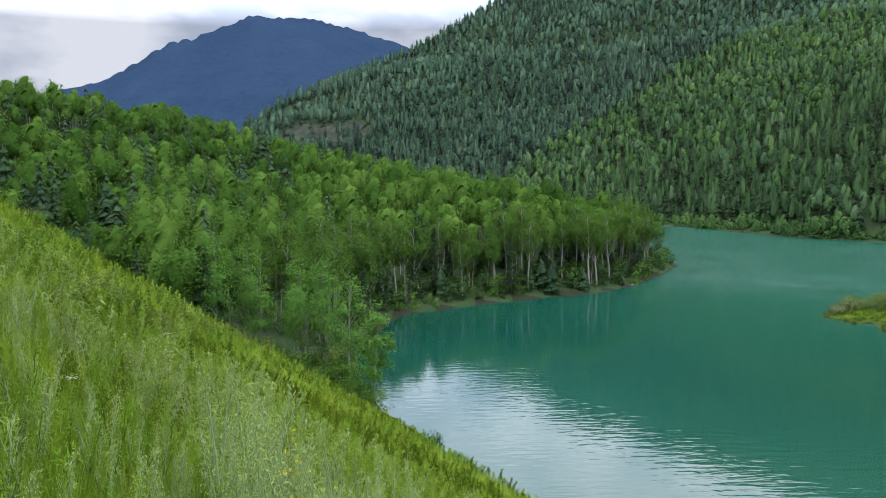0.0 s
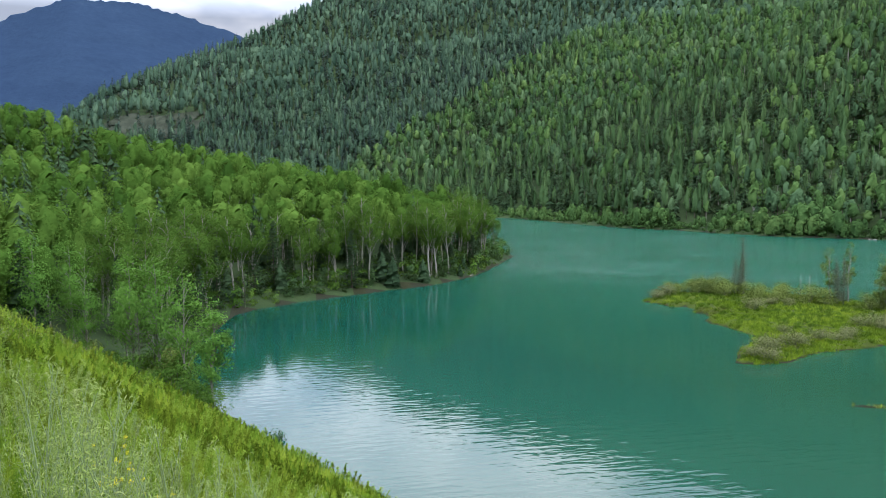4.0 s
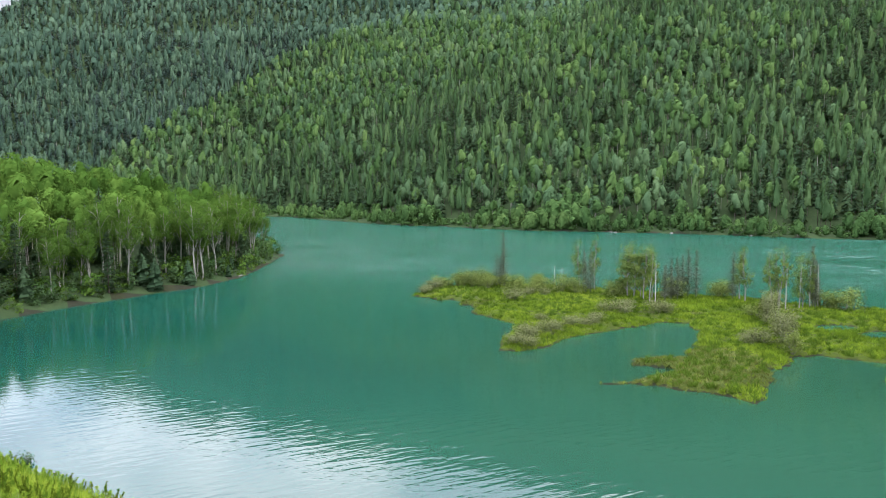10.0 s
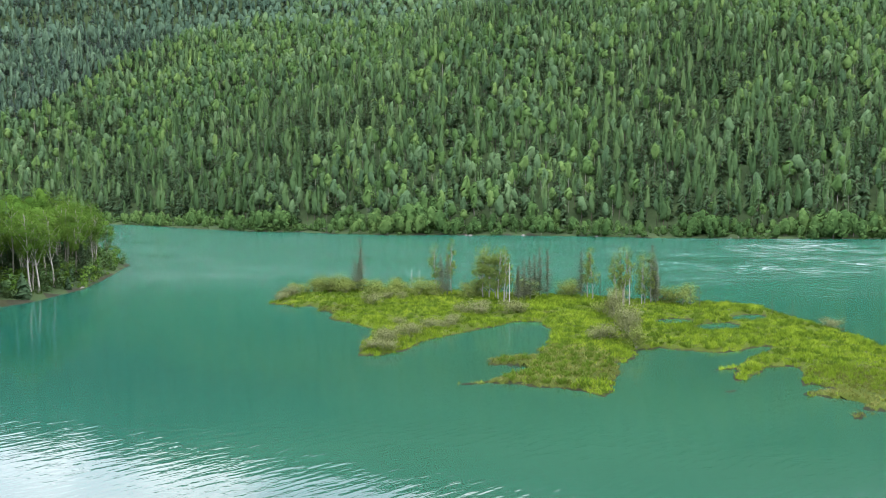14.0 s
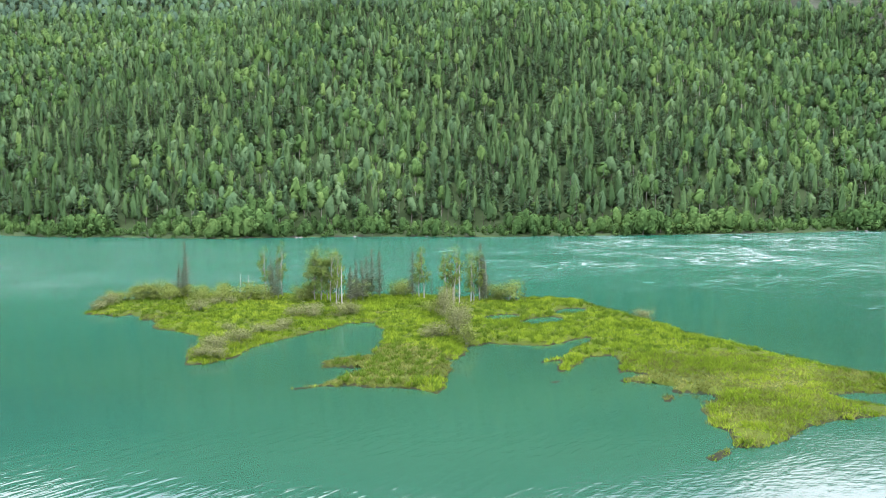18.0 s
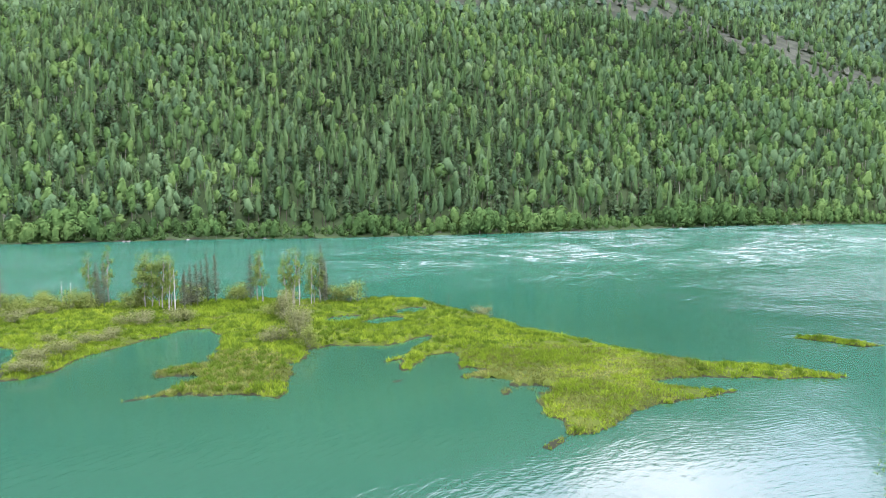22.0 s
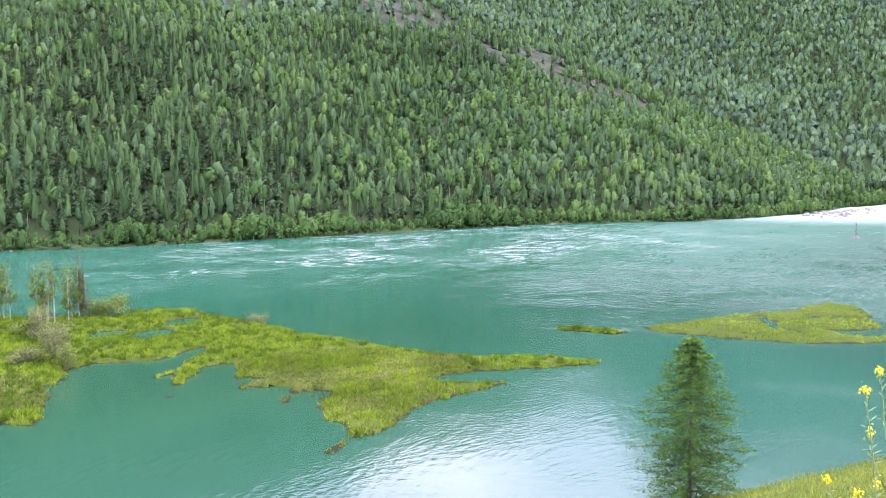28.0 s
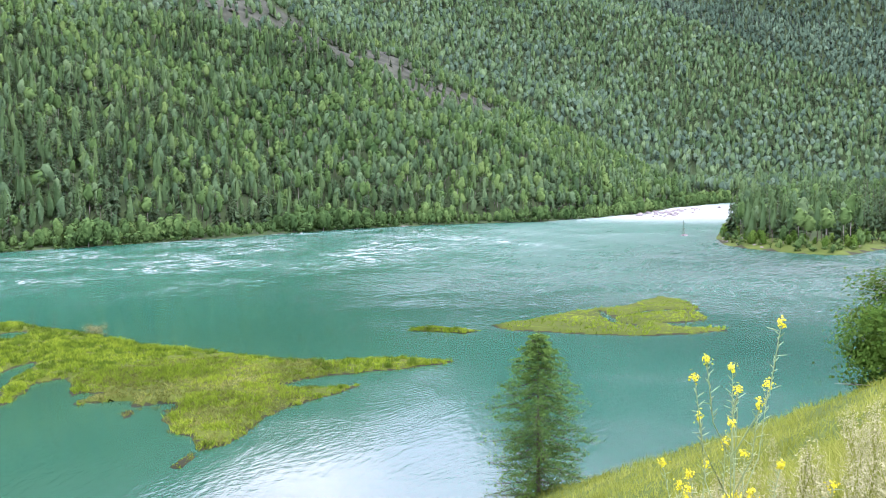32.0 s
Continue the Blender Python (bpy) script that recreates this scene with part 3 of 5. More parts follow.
rip = nd(t, "ShaderNodeTexNoise", {"Vector": rip_co, "Scale": 1.0, "Detail": 3.0, "Roughness": 0.5}).outputs["Fac"]
swell = nd(t, "ShaderNodeTexNoise", {"Vector": along, "Scale": 0.12, "Detail": 2.0}).outputs["Fac"]
calm = nd(t, "ShaderNodeMapRange", {"Value": swell, "From Min": 0.35, "From Max": 0.65, "To Min": 0.35, "To Max": 1.0}).outputs["Result"]
wind = nd(t, "ShaderNodeMapRange", {"Value": Y, "From Min": 34.0, "From Max": -10.0, "To Min": 0.0, "To Max": 0.19}).outputs["Result"]
chop = calc(t, "MULTIPLY", nd(t, "ShaderNodeMapRange", {"Value": X, "From Min": 98.0, "From Max": 150.0}).outputs["Result"], nd(t, "ShaderNodeMapRange", {"Value": Y, "From Min": 60.0, "From Max": -10.0, "To Min": 0.0, "To Max": 0.5}).outputs["Result"])
breeze = wind
wind = calc(t, "MAXIMUM", wind, chop)
force = calc(t, "MULTIPLY", calm, calc(t, "ADD", 0.015, calc(t, "MAXIMUM", calc(t, "MULTIPLY", rough_zone, 0.26), calc(t, "MAXIMUM", calc(t, "MULTIPLY", breeze, 0.5), calc(t, "MULTIPLY", chop, 0.9)))))
band_co = nd(t, "ShaderNodeMapping", {"Vector": along, "Scale": (0.018, 0.11, 1.0)}).outputs["Vector"]
band = nd(t, "ShaderNodeMapRange", {"Value": nd(t, "ShaderNodeTexNoise", {"Vector": band_co, "Scale": 1.0, "Detail": 6.0, "Roughness": 0.7}).outputs["Fac"], "From Min": 0.36, "From Max": 0.64}).outputs["Result"]
fine_co = nd(t, "ShaderNodeMapping", {"Vector": along, "Scale": (0.10, 0.55, 1.0)}).outputs["Vector"]
fine = nd(t, "ShaderNodeMapRange", {"Value": nd(t, "ShaderNodeTexNoise", {"Vector": fine_co, "Scale": 1.0, "Detail": 5.0, "Roughness": 0.75}).outputs["Fac"], "From Min": 0.38, "From Max": 0.62}).outputs["Result"]
band = calc(t, "MULTIPLY_ADD", band, 0.4, calc(t, "MULTIPLY", fine, 0.6))
ruffle = calc(t, "MULTIPLY", calc(t, "MAXIMUM", calc(t, "MULTIPLY", rough_zone, 0.17), calc(t, "MULTIPLY", chop, 0.30)), calc(t, "MULTIPLY_ADD", band, 0.75, 0.25))
offing = nd(t, "ShaderNodeMapRange", {"Value": flow, "From Min": 88.0, "From Max": 120.0, "To Min": 0.0, "To Max": 0.05}).outputs["Result"]  # a light ruffle beyond the island
rough = calc(t, "ADD", calc(t, "MULTIPLY_ADD", foam, 0.5, 0.05), calc(t, "MULTIPLY_ADD", breeze, 0.6, calc(t, "ADD", ruffle, offing)))
bay_co = nd(t, "ShaderNodeMapping", {"Vector": co, "Rotation": (0, 0, radians(-6)), "Scale": (0.42, 1.35, 1.0)}).outputs["Vector"]
bay = nd(t, "ShaderNodeTexNoise", {"Vector": bay_co, "Scale": 1.0, "Detail": 2.0, "Roughness": 0.45}).outputs["Fac"]
wavelet = nd(t, "ShaderNodeTexNoise", {"Vector": nd(t, "ShaderNodeMapping", {"Vector": along, "Scale": (0.36, 0.52, 1.0)}).outputs["Vector"], "Scale": 1.0, "Detail": 3.0, "Roughness": 0.6}).outputs["Fac"]
lap = calc(t, "MULTIPLY", wavelet, calc(t, "MAXIMUM", calc(t, "MULTIPLY", chop, 3.4), calc(t, "MULTIPLY", rough_zone, 0.35)))
bump = nd(t, "ShaderNodeBump", {"Height": calc(t, "ADD", calc(t, "MULTIPLY_ADD", bay, 0.048, calc(t, "MULTIPLY", rip, force)), lap), "Strength": 1.0, "Distance": 0.34})
p = nd(t, "ShaderNodeBsdfPrincipled", {"Base Color": col, "Roughness": rough, "IOR": 1.45, "Normal": bump.outputs["Normal"]})
nd(t, "ShaderNodeOutputMaterial", {"Surface": p.outputs[0]})
wx, wy = steps((-1000, 1301, 100)), steps((-700, 901, 100))
WX, WY = np.meshgrid(wx, wy, indexing="ij")
wv = np.arange(WX.size).reshape(WX.shape)
wq = np.stack([wv[:-1, :-1], wv[1:, :-1], wv[1:, 1:], wv[:-1, 1:]], -1).reshape(-1, 4)
tagged(new("water", fast_mesh("water", np.stack([WX, WY, WX * 0], -1).reshape(-1, 3), wq, [WATER])), "milky teal glacial lake and river with ripples and foam lines", "water", kind="structure")

# blue mountain, three kilometres off; haze and cloud shade are painted into its colour
HAZE_BLUE, t = material("far_forest_haze_tint")
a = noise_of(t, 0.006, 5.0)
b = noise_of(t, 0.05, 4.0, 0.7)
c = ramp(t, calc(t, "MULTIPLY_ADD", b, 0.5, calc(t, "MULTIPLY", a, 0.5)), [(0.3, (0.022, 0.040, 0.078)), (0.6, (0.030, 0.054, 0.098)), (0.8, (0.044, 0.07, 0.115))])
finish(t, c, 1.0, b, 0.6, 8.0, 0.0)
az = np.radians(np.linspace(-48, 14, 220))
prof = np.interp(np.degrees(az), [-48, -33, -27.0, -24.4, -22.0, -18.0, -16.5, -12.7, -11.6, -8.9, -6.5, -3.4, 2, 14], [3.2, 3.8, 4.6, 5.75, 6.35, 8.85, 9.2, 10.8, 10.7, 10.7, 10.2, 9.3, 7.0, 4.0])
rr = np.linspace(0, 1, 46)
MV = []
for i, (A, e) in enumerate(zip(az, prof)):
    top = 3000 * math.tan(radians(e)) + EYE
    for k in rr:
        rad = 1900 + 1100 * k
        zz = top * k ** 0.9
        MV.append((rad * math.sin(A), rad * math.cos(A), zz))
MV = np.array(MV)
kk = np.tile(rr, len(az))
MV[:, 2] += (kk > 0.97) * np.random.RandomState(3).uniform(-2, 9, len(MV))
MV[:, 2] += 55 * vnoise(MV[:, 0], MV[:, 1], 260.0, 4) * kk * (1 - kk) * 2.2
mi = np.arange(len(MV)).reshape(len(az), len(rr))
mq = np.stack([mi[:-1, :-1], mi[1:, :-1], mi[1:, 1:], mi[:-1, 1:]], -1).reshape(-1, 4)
tagged(new("backdrop_mountain", fast_mesh("backdrop_mountain", MV, mq, [HAZE_BLUE], smooth=True)), "forested mountain far up the valley, haze and cloud shade painted as dark blue", "mountain", kind="structure")

# ---- marsh island and islets ----
ISLAND = [(56.1, 122.9), (63, 128.5), (69.3, 130), (76.5, 127), (83, 120), (88, 111.5), (95, 103.6), (100.4, 95.6), (104, 86), (107, 79.8), (91, 67.4),
          (78, 61.3), (74.8, 61.8), (67, 57.2), (60.8, 53.4), (56.9, 51), (57, 53.1), (55.7, 56.3), (51.9, 60.3), (49.2, 63.2), (54.1, 62.8),
          (57.8, 65.3), (56.5, 70.1), (63.6, 68.8), (70.4, 72.8), (76.5, 78), (78.7, 82.7), (76, 84.9), (64.7, 83.4), (60, 82.9), (53.3, 78.9),
          (49.5, 78.6), (47.3, 80.7), (54.6, 88.6), (58.1, 92.3), (57.7, 97.8), (56.5, 104), (58.8, 110.6), (57.5, 118.5)]
TAIL = [(101.6, 82.1), (108.6, 79), (112.4, 75.9), (113.5, 70.4), (108.7, 62.9), (104.6, 54.6), (98.7, 45), (96.4, 38.1), (93.6, 32.3), (91.6, 25.5), (91.2, 19.7),
        (92.6, 12), (91.2, 5.2), (86.9, 12.8), (84.1, 18.4), (82.5, 21), (79, 23.4), (78.8, 20.1), (79.9, 15.2), (73.9, 18.9), (69.2, 20.8), (63.2, 21.5),
        (56.6, 24.1), (63.5, 25.1), (65, 28), (70.9, 31.4), (70.9, 34), (66.5, 32.6), (72.1, 35.8), (72.4, 39.1), (68.5, 36.9), (70.8, 39.8),
        (77.7, 43.7), (81.7, 46.3), (78.9, 48.2), (71.2, 46.6), (74.6, 49.3), (81.7, 51.9), (90.7, 54.1), (81.3, 55.2), (77.6, 61.8)]
POOLS = [(93.0, 71.0, 2.5), (94.6, 65.0, 2.8), (104.0, 66.6, 2.3), (75.0, 41.0, 1.0)]  # x, y, radius
SKERRIES = [(74.0, 51.0, 0.5, 76.2, 50.2, 0.5), (67.4, 45.2, 0.5, 70.0, 44.6, 0.5)]
ISLET_SMALL = [(109.6, 13.2, 0.2, 110.0, 10, 1.6), (110.0, 10, 1.7, 108.6, 6, 1.5), (108.8, 6, 1.4, 109.4, 3.8, 0.4)]
ISLET_LARGE = [(113.2, 2.4), (117.7, -2.4), (125.9, -10.5), (128.6, -15.0), (131.6, -19.5), (141.5, -25.6), (137.0, -28.6), (129.0, -29.4), (117.6, -28.2), (115.4, -21.5), (113.0, -23.0), (112.2, -29.5), (109.8, -29), (106.4, -18.5), (107.4, -9), (109.4, -0.6)]


def lobes(x, y, strokes):
    """Metres inside a union of tapered strokes (minus: outside)."""
    best = np.full(np.shape(x), -1e9)
    for ax, ay, ar, bx, by, br in strokes:
        dx, dy = bx - ax, by - ay
        k = np.clip(((x - ax) * dx + (y - ay) * dy) / (dx * dx + dy * dy), 0, 1)
        best = np.maximum(best, ar + k * (br - ar) - np.hypot(x - ax - k * dx, y - ay - k * dy))
    return best


def outline(x, y, shore):
    """Metres inside a closed shore line (minus: outside)."""
    return depth_in(x, y, shore + shore[:1], [])


def soaked_ground(x, y):
    """Where the marsh is half drowned, 0 to 1."""
    s = np.maximum(np.exp(-((x - 60) ** 2 + (y - 65) ** 2) / 130), np.exp(-((x - 71) ** 2 + (y - 36) ** 2) / 50))
    return np.maximum(s, np.exp(-((x - 59) ** 2 + (y - 113) ** 2) / 40))


def marsh_depth(x, y):
    d = np.maximum(outline(x, y, ISLAND), outline(x, y, TAIL))
    for islet in (outline(x, y, ISLET_LARGE), lobes(x, y, ISLET_SMALL), lobes(x, y, SKERRIES)):
        d = np.maximum(d, islet)
    wave = 0.5 * vnoise(x, y, 4.0, 2) + 0.4 * vnoise(x, y, 1.5, 2)
    for px, py, pr in POOLS:
        d = np.minimum(d, np.hypot((x - px) * 0.8, (y - py) * 1.1) - pr - wave * 0.5)
    soaked = soaked_ground(x, y)
    # muddy channels across the large islet
    mud = np.minimum(line_distance(x, y, [(124.9, -14), (116, -15), (112.5, -18)]), line_distance(x, y, [(121, -16), (126, -22), (126.4, -30)]))
    d = np.where(x > 106, np.minimum(d, 1.2 * mud - 0.55), d)
    d = d + wave
    return d - np.clip(soaked, 0, 1) * 3.2 * np.clip(vnoise(x + 50, y, 3.0, 3) + 0.05, 0, 1) * np.clip(3.5 - d, 0, 2)


def marsh_height(x, y):
    d = marsh_depth(x, y)
    return np.clip(0.22 * d, -0.5, 0.32) + 0.05 * np.clip(d, 0, 4) / 4 + 0.10 * vnoise(x, y, 1.6, 2) * np.clip(d, 0, 1)


def marsh_sheet(name, x0, x1, y0, y1, step, label):
    xs, ys = np.arange(x0, x1, step), np.arange(y0, y1, step)
    AX, AY = np.meshgrid(xs, ys, indexing="ij")
    keep = marsh_depth(AX, AY) > -1.6
    AZ = marsh_height(AX, AY)
    idx = np.arange(AX.size).reshape(AX.shape)
    q = np.stack([idx[:-1, :-1], idx[1:, :-1], idx[1:, 1:], idx[:-1, 1:]], -1).reshape(-1, 4)
    ok = (keep[:-1, :-1] & keep[1:, :-1] & keep[1:, 1:] & keep[:-1, 1:]).ravel()
    q = q[ok]
    used, inv = np.unique(q, return_inverse=True)
    v = np.stack([AX, AY, AZ], -1).reshape(-1, 3)[used]
    mz = v[inv.reshape(-1, 4)].mean(1)[:, 2]
    me = fast_mesh(name, v, inv.reshape(-1, 4), [MARSH, PEAT], (mz < 0.07).astype(int), smooth=True)
    return tagged(new(name, me), label, "island", kind="structure")


marsh_sheet("island", 43, 118, 1, 136, 0.5, "low marshy island of bright green sedge with ragged fingers and small pools")
marsh_sheet("islet", 106, 114, 0.5, 16, 0.5, "narrow yellow-green islet of sedge barely above the water")
marsh_sheet("islet", 106, 144, -34, 2.4, 0.6, "flat yellow-green marsh islet with muddy channels")

# ---- far woods ----
rng = np.random.RandomState(11)
KINDS_NEAR = [(far_broadleaf(rng, 46, 12, 1.85, 6.4, 0.46), 0, 2), (far_broadleaf(rng, 46, 13, 1.6, 7.2, 0.46, blunt=0.7), 0, 2), (far_broadleaf(rng, 46, 11, 1.9, 5.2, 0.46, blunt=0.6), 1, 4), (far_broadleaf(rng, 46, 12.5, 1.6, 6.0, 0.46), 1, 4),
              (far_conifer(rng, 10, 6, 13.5, 1.45), 3, 4), (far_conifer(rng, 10, 6, 11.5, 1.55), 3, 4), (far_broadleaf(rng, 46, 13.0, 1.3, 3.6, 0.46, blunt=0.3), 5, 4), (far_broadleaf(rng, 46, 9.5, 2.0, 4.6, 0.46, blunt=0.7), 0, 2), (far_broadleaf(rng, 46, 10.5, 1.5, 3.0, 0.46), 1, 4)]
KINDS_FAR = [(far_broadleaf(rng, 18, 12, 2.6, 4.4, 0.8, 5, 3), 0, 4), (far_broadleaf(rng, 18, 11, 2.7, 3.4, 0.8, 5, 3, 0.65), 1, 4), (far_conifer(rng, 6, 5, 14.0, 2.0), 3, 4), (far_broadleaf(rng, 18, 12.5, 1.9, 3.4, 0.8, 5, 3, 0.3), 5, 4)]
HAZY_MATS = [HAZY_LEAF, HAZY_LEAF, BIRCH_BARK, HAZY_NEEDLE, DARK_BARK, HAZY_LEAF]
# upper woods: haze put into the colour by greyer and blue-tinted leaves
UPPER_MATS = [GREY_LEAF, HAZY_LEAF, BIRCH_BARK, NEEDLE, DARK_BARK, LARCH_LEAF]
WOOD_MATS = [FAR_LEAF, GREY_LEAF, BIRCH_BARK, NEEDLE, DARK_BARK, LARCH_LEAF]


def scatter(x0, x1, y0, y1, gap, rng):
    xs, ys = np.meshgrid(np.arange(x0, x1, gap), np.arange(y0, y1, gap), indexing="ij")
    x = (xs + rng.uniform(-0.62, 0.62, xs.shape) * gap).ravel()
    y = (ys + rng.uniform(-0.62, 0.62, ys.shape) * gap).ravel()
    return x, y


def woods(name, kinds, x, y, conifer, rng, label, sink=0.3, size=(0.58, 1.15), mats=WOOD_MATS):
    z = ground_height(x, y)
    n = len(x)
    conif = [k for k, q in enumerate(kinds) if q[1] in (3, 5)]
    broad = [k for k, q in enumerate(kinds) if q[1] not in (3, 5)]
    c = rng.rand(n) < np.clip(conifer(x, y), 0, 1)
    pick = np.where(c, np.array(conif)[rng.randint(0, len(conif), n)], np.array(broad)[rng.randint(0, len(broad), n)])
    s = rng.uniform(*size, n)
    sz = np.stack([s ** 0.6 * rng.uniform(0.8, 1.25, n), s], 1)
    tint = np.clip(0.5 + 0.24 * rng.normal(size=n) + 0.3 * vnoise(x, y, 34.0), 0, 1)
    me = plant_many(name, kinds, pick, np.stack([x, y, z - sink], 1), sz, rng.rand(n) * 6.28, tint, mats)
    return tagged(new(name, me), label, "forest", kind="stuff")


x, y = scatter(-150, 620, -120, 640, 3.55, rng)
d = far_depth(x, y)
ok = (d > 11) & (d < 240) & (np.hypot(x, y) < 640) & (y > -0.33 * x) & (~scree_mask(x, y) | (rng.rand(len(x)) < 0.08))
x, y = x[ok], y[ok]
high = ground_height(x, y) - EYE < 0.245 * np.hypot(x, y)
x, y = x[high], y[high]


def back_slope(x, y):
    """The far valley sides behind the front ridges, whose woods get haze painted into their leaf colours."""
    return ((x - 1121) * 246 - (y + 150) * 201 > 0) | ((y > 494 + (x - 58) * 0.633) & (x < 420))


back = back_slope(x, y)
woods("spur_forest", KINDS_NEAR, x[back], y[back], lambda a, b: 0.7 + 0.5 * vnoise(a, b, 70.0), rng, "dark spruce and birch forest on the spur, bluish from haze painted into the leaves", mats=HAZY_MATS)
x, y = x[~back], y[~back]
woods("mountain_forest", KINDS_NEAR, x, y, lambda a, b: 0.42 + 0.95 * vnoise(a * 0.5 + b * 0.2, b * 0.9, 70.0) + 0.3 * (a < 130), rng, "dense mixed birch and spruce forest on a steep mountainside")
x, y = scatter(-260, 1500, -760, 1150, 5.4, rng)
d, r = far_depth(x, y), np.hypot(x, y)
z = ground_height(x, y)
ok = (d > 13) & ((d >= 240) | (r >= 640) | (y <= -0.33 * x)) & (z - EYE < 0.262 * r) & (~scree_mask(x, y) | (rng.rand(len(x)) < 0.08))
ok &= (x > -0.24 * y) & (y > -0.52 * x)
x, y = x[ok], y[ok]
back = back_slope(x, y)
woods("back_forest", KINDS_FAR, x[back], y[back], lambda a, b: 0.6 + 0.4 * vnoise(a, b, 90.0) + 0.25 * (a < 200), rng, "conifer forest on the slopes behind the ridges, bluish from painted haze", size=(0.8, 1.25), mats=HAZY_MATS)
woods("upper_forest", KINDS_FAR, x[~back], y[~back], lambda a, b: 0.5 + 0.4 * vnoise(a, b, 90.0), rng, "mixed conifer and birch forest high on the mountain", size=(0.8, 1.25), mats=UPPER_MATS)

# shrubs along the far bank
BANK = [(far_shrub(rng, 80, 3.6, 1.8, 0.42), 0, 2), (far_broadleaf(rng, 80, 5.2, 1.6, 0.0, 0.46), 2, 3), (far_broadleaf(rng, 80, 6.2, 1.6, 0.8, 0.46), 0, 3), (far_shrub(rng, 80, 2.8, 2.0, 0.42), 0, 2)]
FINE_SHRUBS = [(far_shrub(rng, 170, 3.0, 1.5, 0.22), 0, 2), (far_shrub(rng, 170, 4.0, 1.4, 0.22), 1, 2), (far_conifer(rng, 16, 9, 4.6, 1.1, 0.2), 2, 2)]
x, y = scatter(90, 660, -330, 370, 2.4, rng)
d = far_depth(x, y)
ok = (d > 0.8) & (d < 13)
x, y, n = x[ok], y[ok], int(ok.sum())
me = plant_many("bank_shrubs", BANK, rng.randint(0, 4, n), np.stack([x, y, ground_height(x, y) - 0.1], 1), (rng.uniform(0.35, 1.0, (n, 1)) + np.clip(0.9 * vnoise(x, y, 16.0, 2), -0.2, 0.7)[:, None]) * np.ones((1, 2)), rng.rand(n) * 6.28, np.clip(rng.rand(n) * 0.6 + 0.5 * vnoise(x, y, 22.0, 2), 0, 1), [FAR_LEAF, GREY_LEAF, FAR_LEAF, BIRCH_BARK])
tagged(new("bank_shrubs", me), "willow and alder scrub along the far river bank", "shrubs", kind="stuff")


# ---- single trees ----
def birch_parts(rng, h, base, width, nleaf, leaf, lean=0.5, limbs=9, core=0.33, clumps=14, spread=1.0, rise=0.0):
    """Trunk, its limbs one by one, and a crown of leaf clusters round the limb ends. rise: how steeply the limbs climb into a fan."""
    s, boughs = Soup(), []
    zs = np.linspace(-0.5, h * 0.93, 9)
    bend = rng.normal(size=2) * lean
    tx = lambda z: np.stack([bend[0] * (z / h) ** 2 + 0.1 * np.sin(z * 0.8 + bend[1]), bend[1] * (z / h) ** 2 + 0.1 * np.cos(z * 0.7), z], -1)
    s.add(*tube(tx(zs), np.linspace(0.17, 0.03, 9) * h / 12, 6))
    cc = []
    for i in range(limbs):
        z0 = base + (h * 0.88 - base) * (i + rng.rand() * 0.6) / limbs
        a = rng.rand() * 6.28 + i * 2.4
        u = (z0 - base) / (h - base)
        reach = width * (1.0 - 0.75 * u ** 2) * rng.uniform(0.7, 1.1)
        p0 = tx(np.array(z0 - 0.6))
        e = p0 + np.array([math.cos(a) * reach, math.sin(a) * reach, rng.uniform(0.5, 1.4) * (1.3 - 0.5 * u) + rise * (1 - u) * (h - z0)])
        m = (p0 + e) / 2 + np.array([0, 0, 0.35 - 0.15 * rise])
        b = Soup()
        b.add(*tube([p0, m, e], [0.06, 0.042, 0.014], 4))
        boughs.append(b)
        cc += [e, m + (e - p0) * (0.1 + 0.25 * rise)]
    cc.append(tx(np.array(h * 0.97)))
    cc = np.array(cc)
    ell = crown_points(rng, int(nleaf * core), h, base, width * 0.95, clumps, 0.5, spread)
    pick = rng.randint(0, len(cc), nleaf - len(ell))
    pts = np.concatenate([cc[pick] + np.clip(rng.normal(size=(len(pick), 3)), -1.6, 1.6) * np.array([0.62, 0.62, 0.5]) * width * 0.42, ell])
    c = Soup()
    c.add(*leaves(rng, pts, leaf, 0.25, out=0.9), 0, np.repeat(np.clip(0.5 + 0.25 * rng.normal(size=len(pts)), 0, 1), 4))
    return s, c, boughs


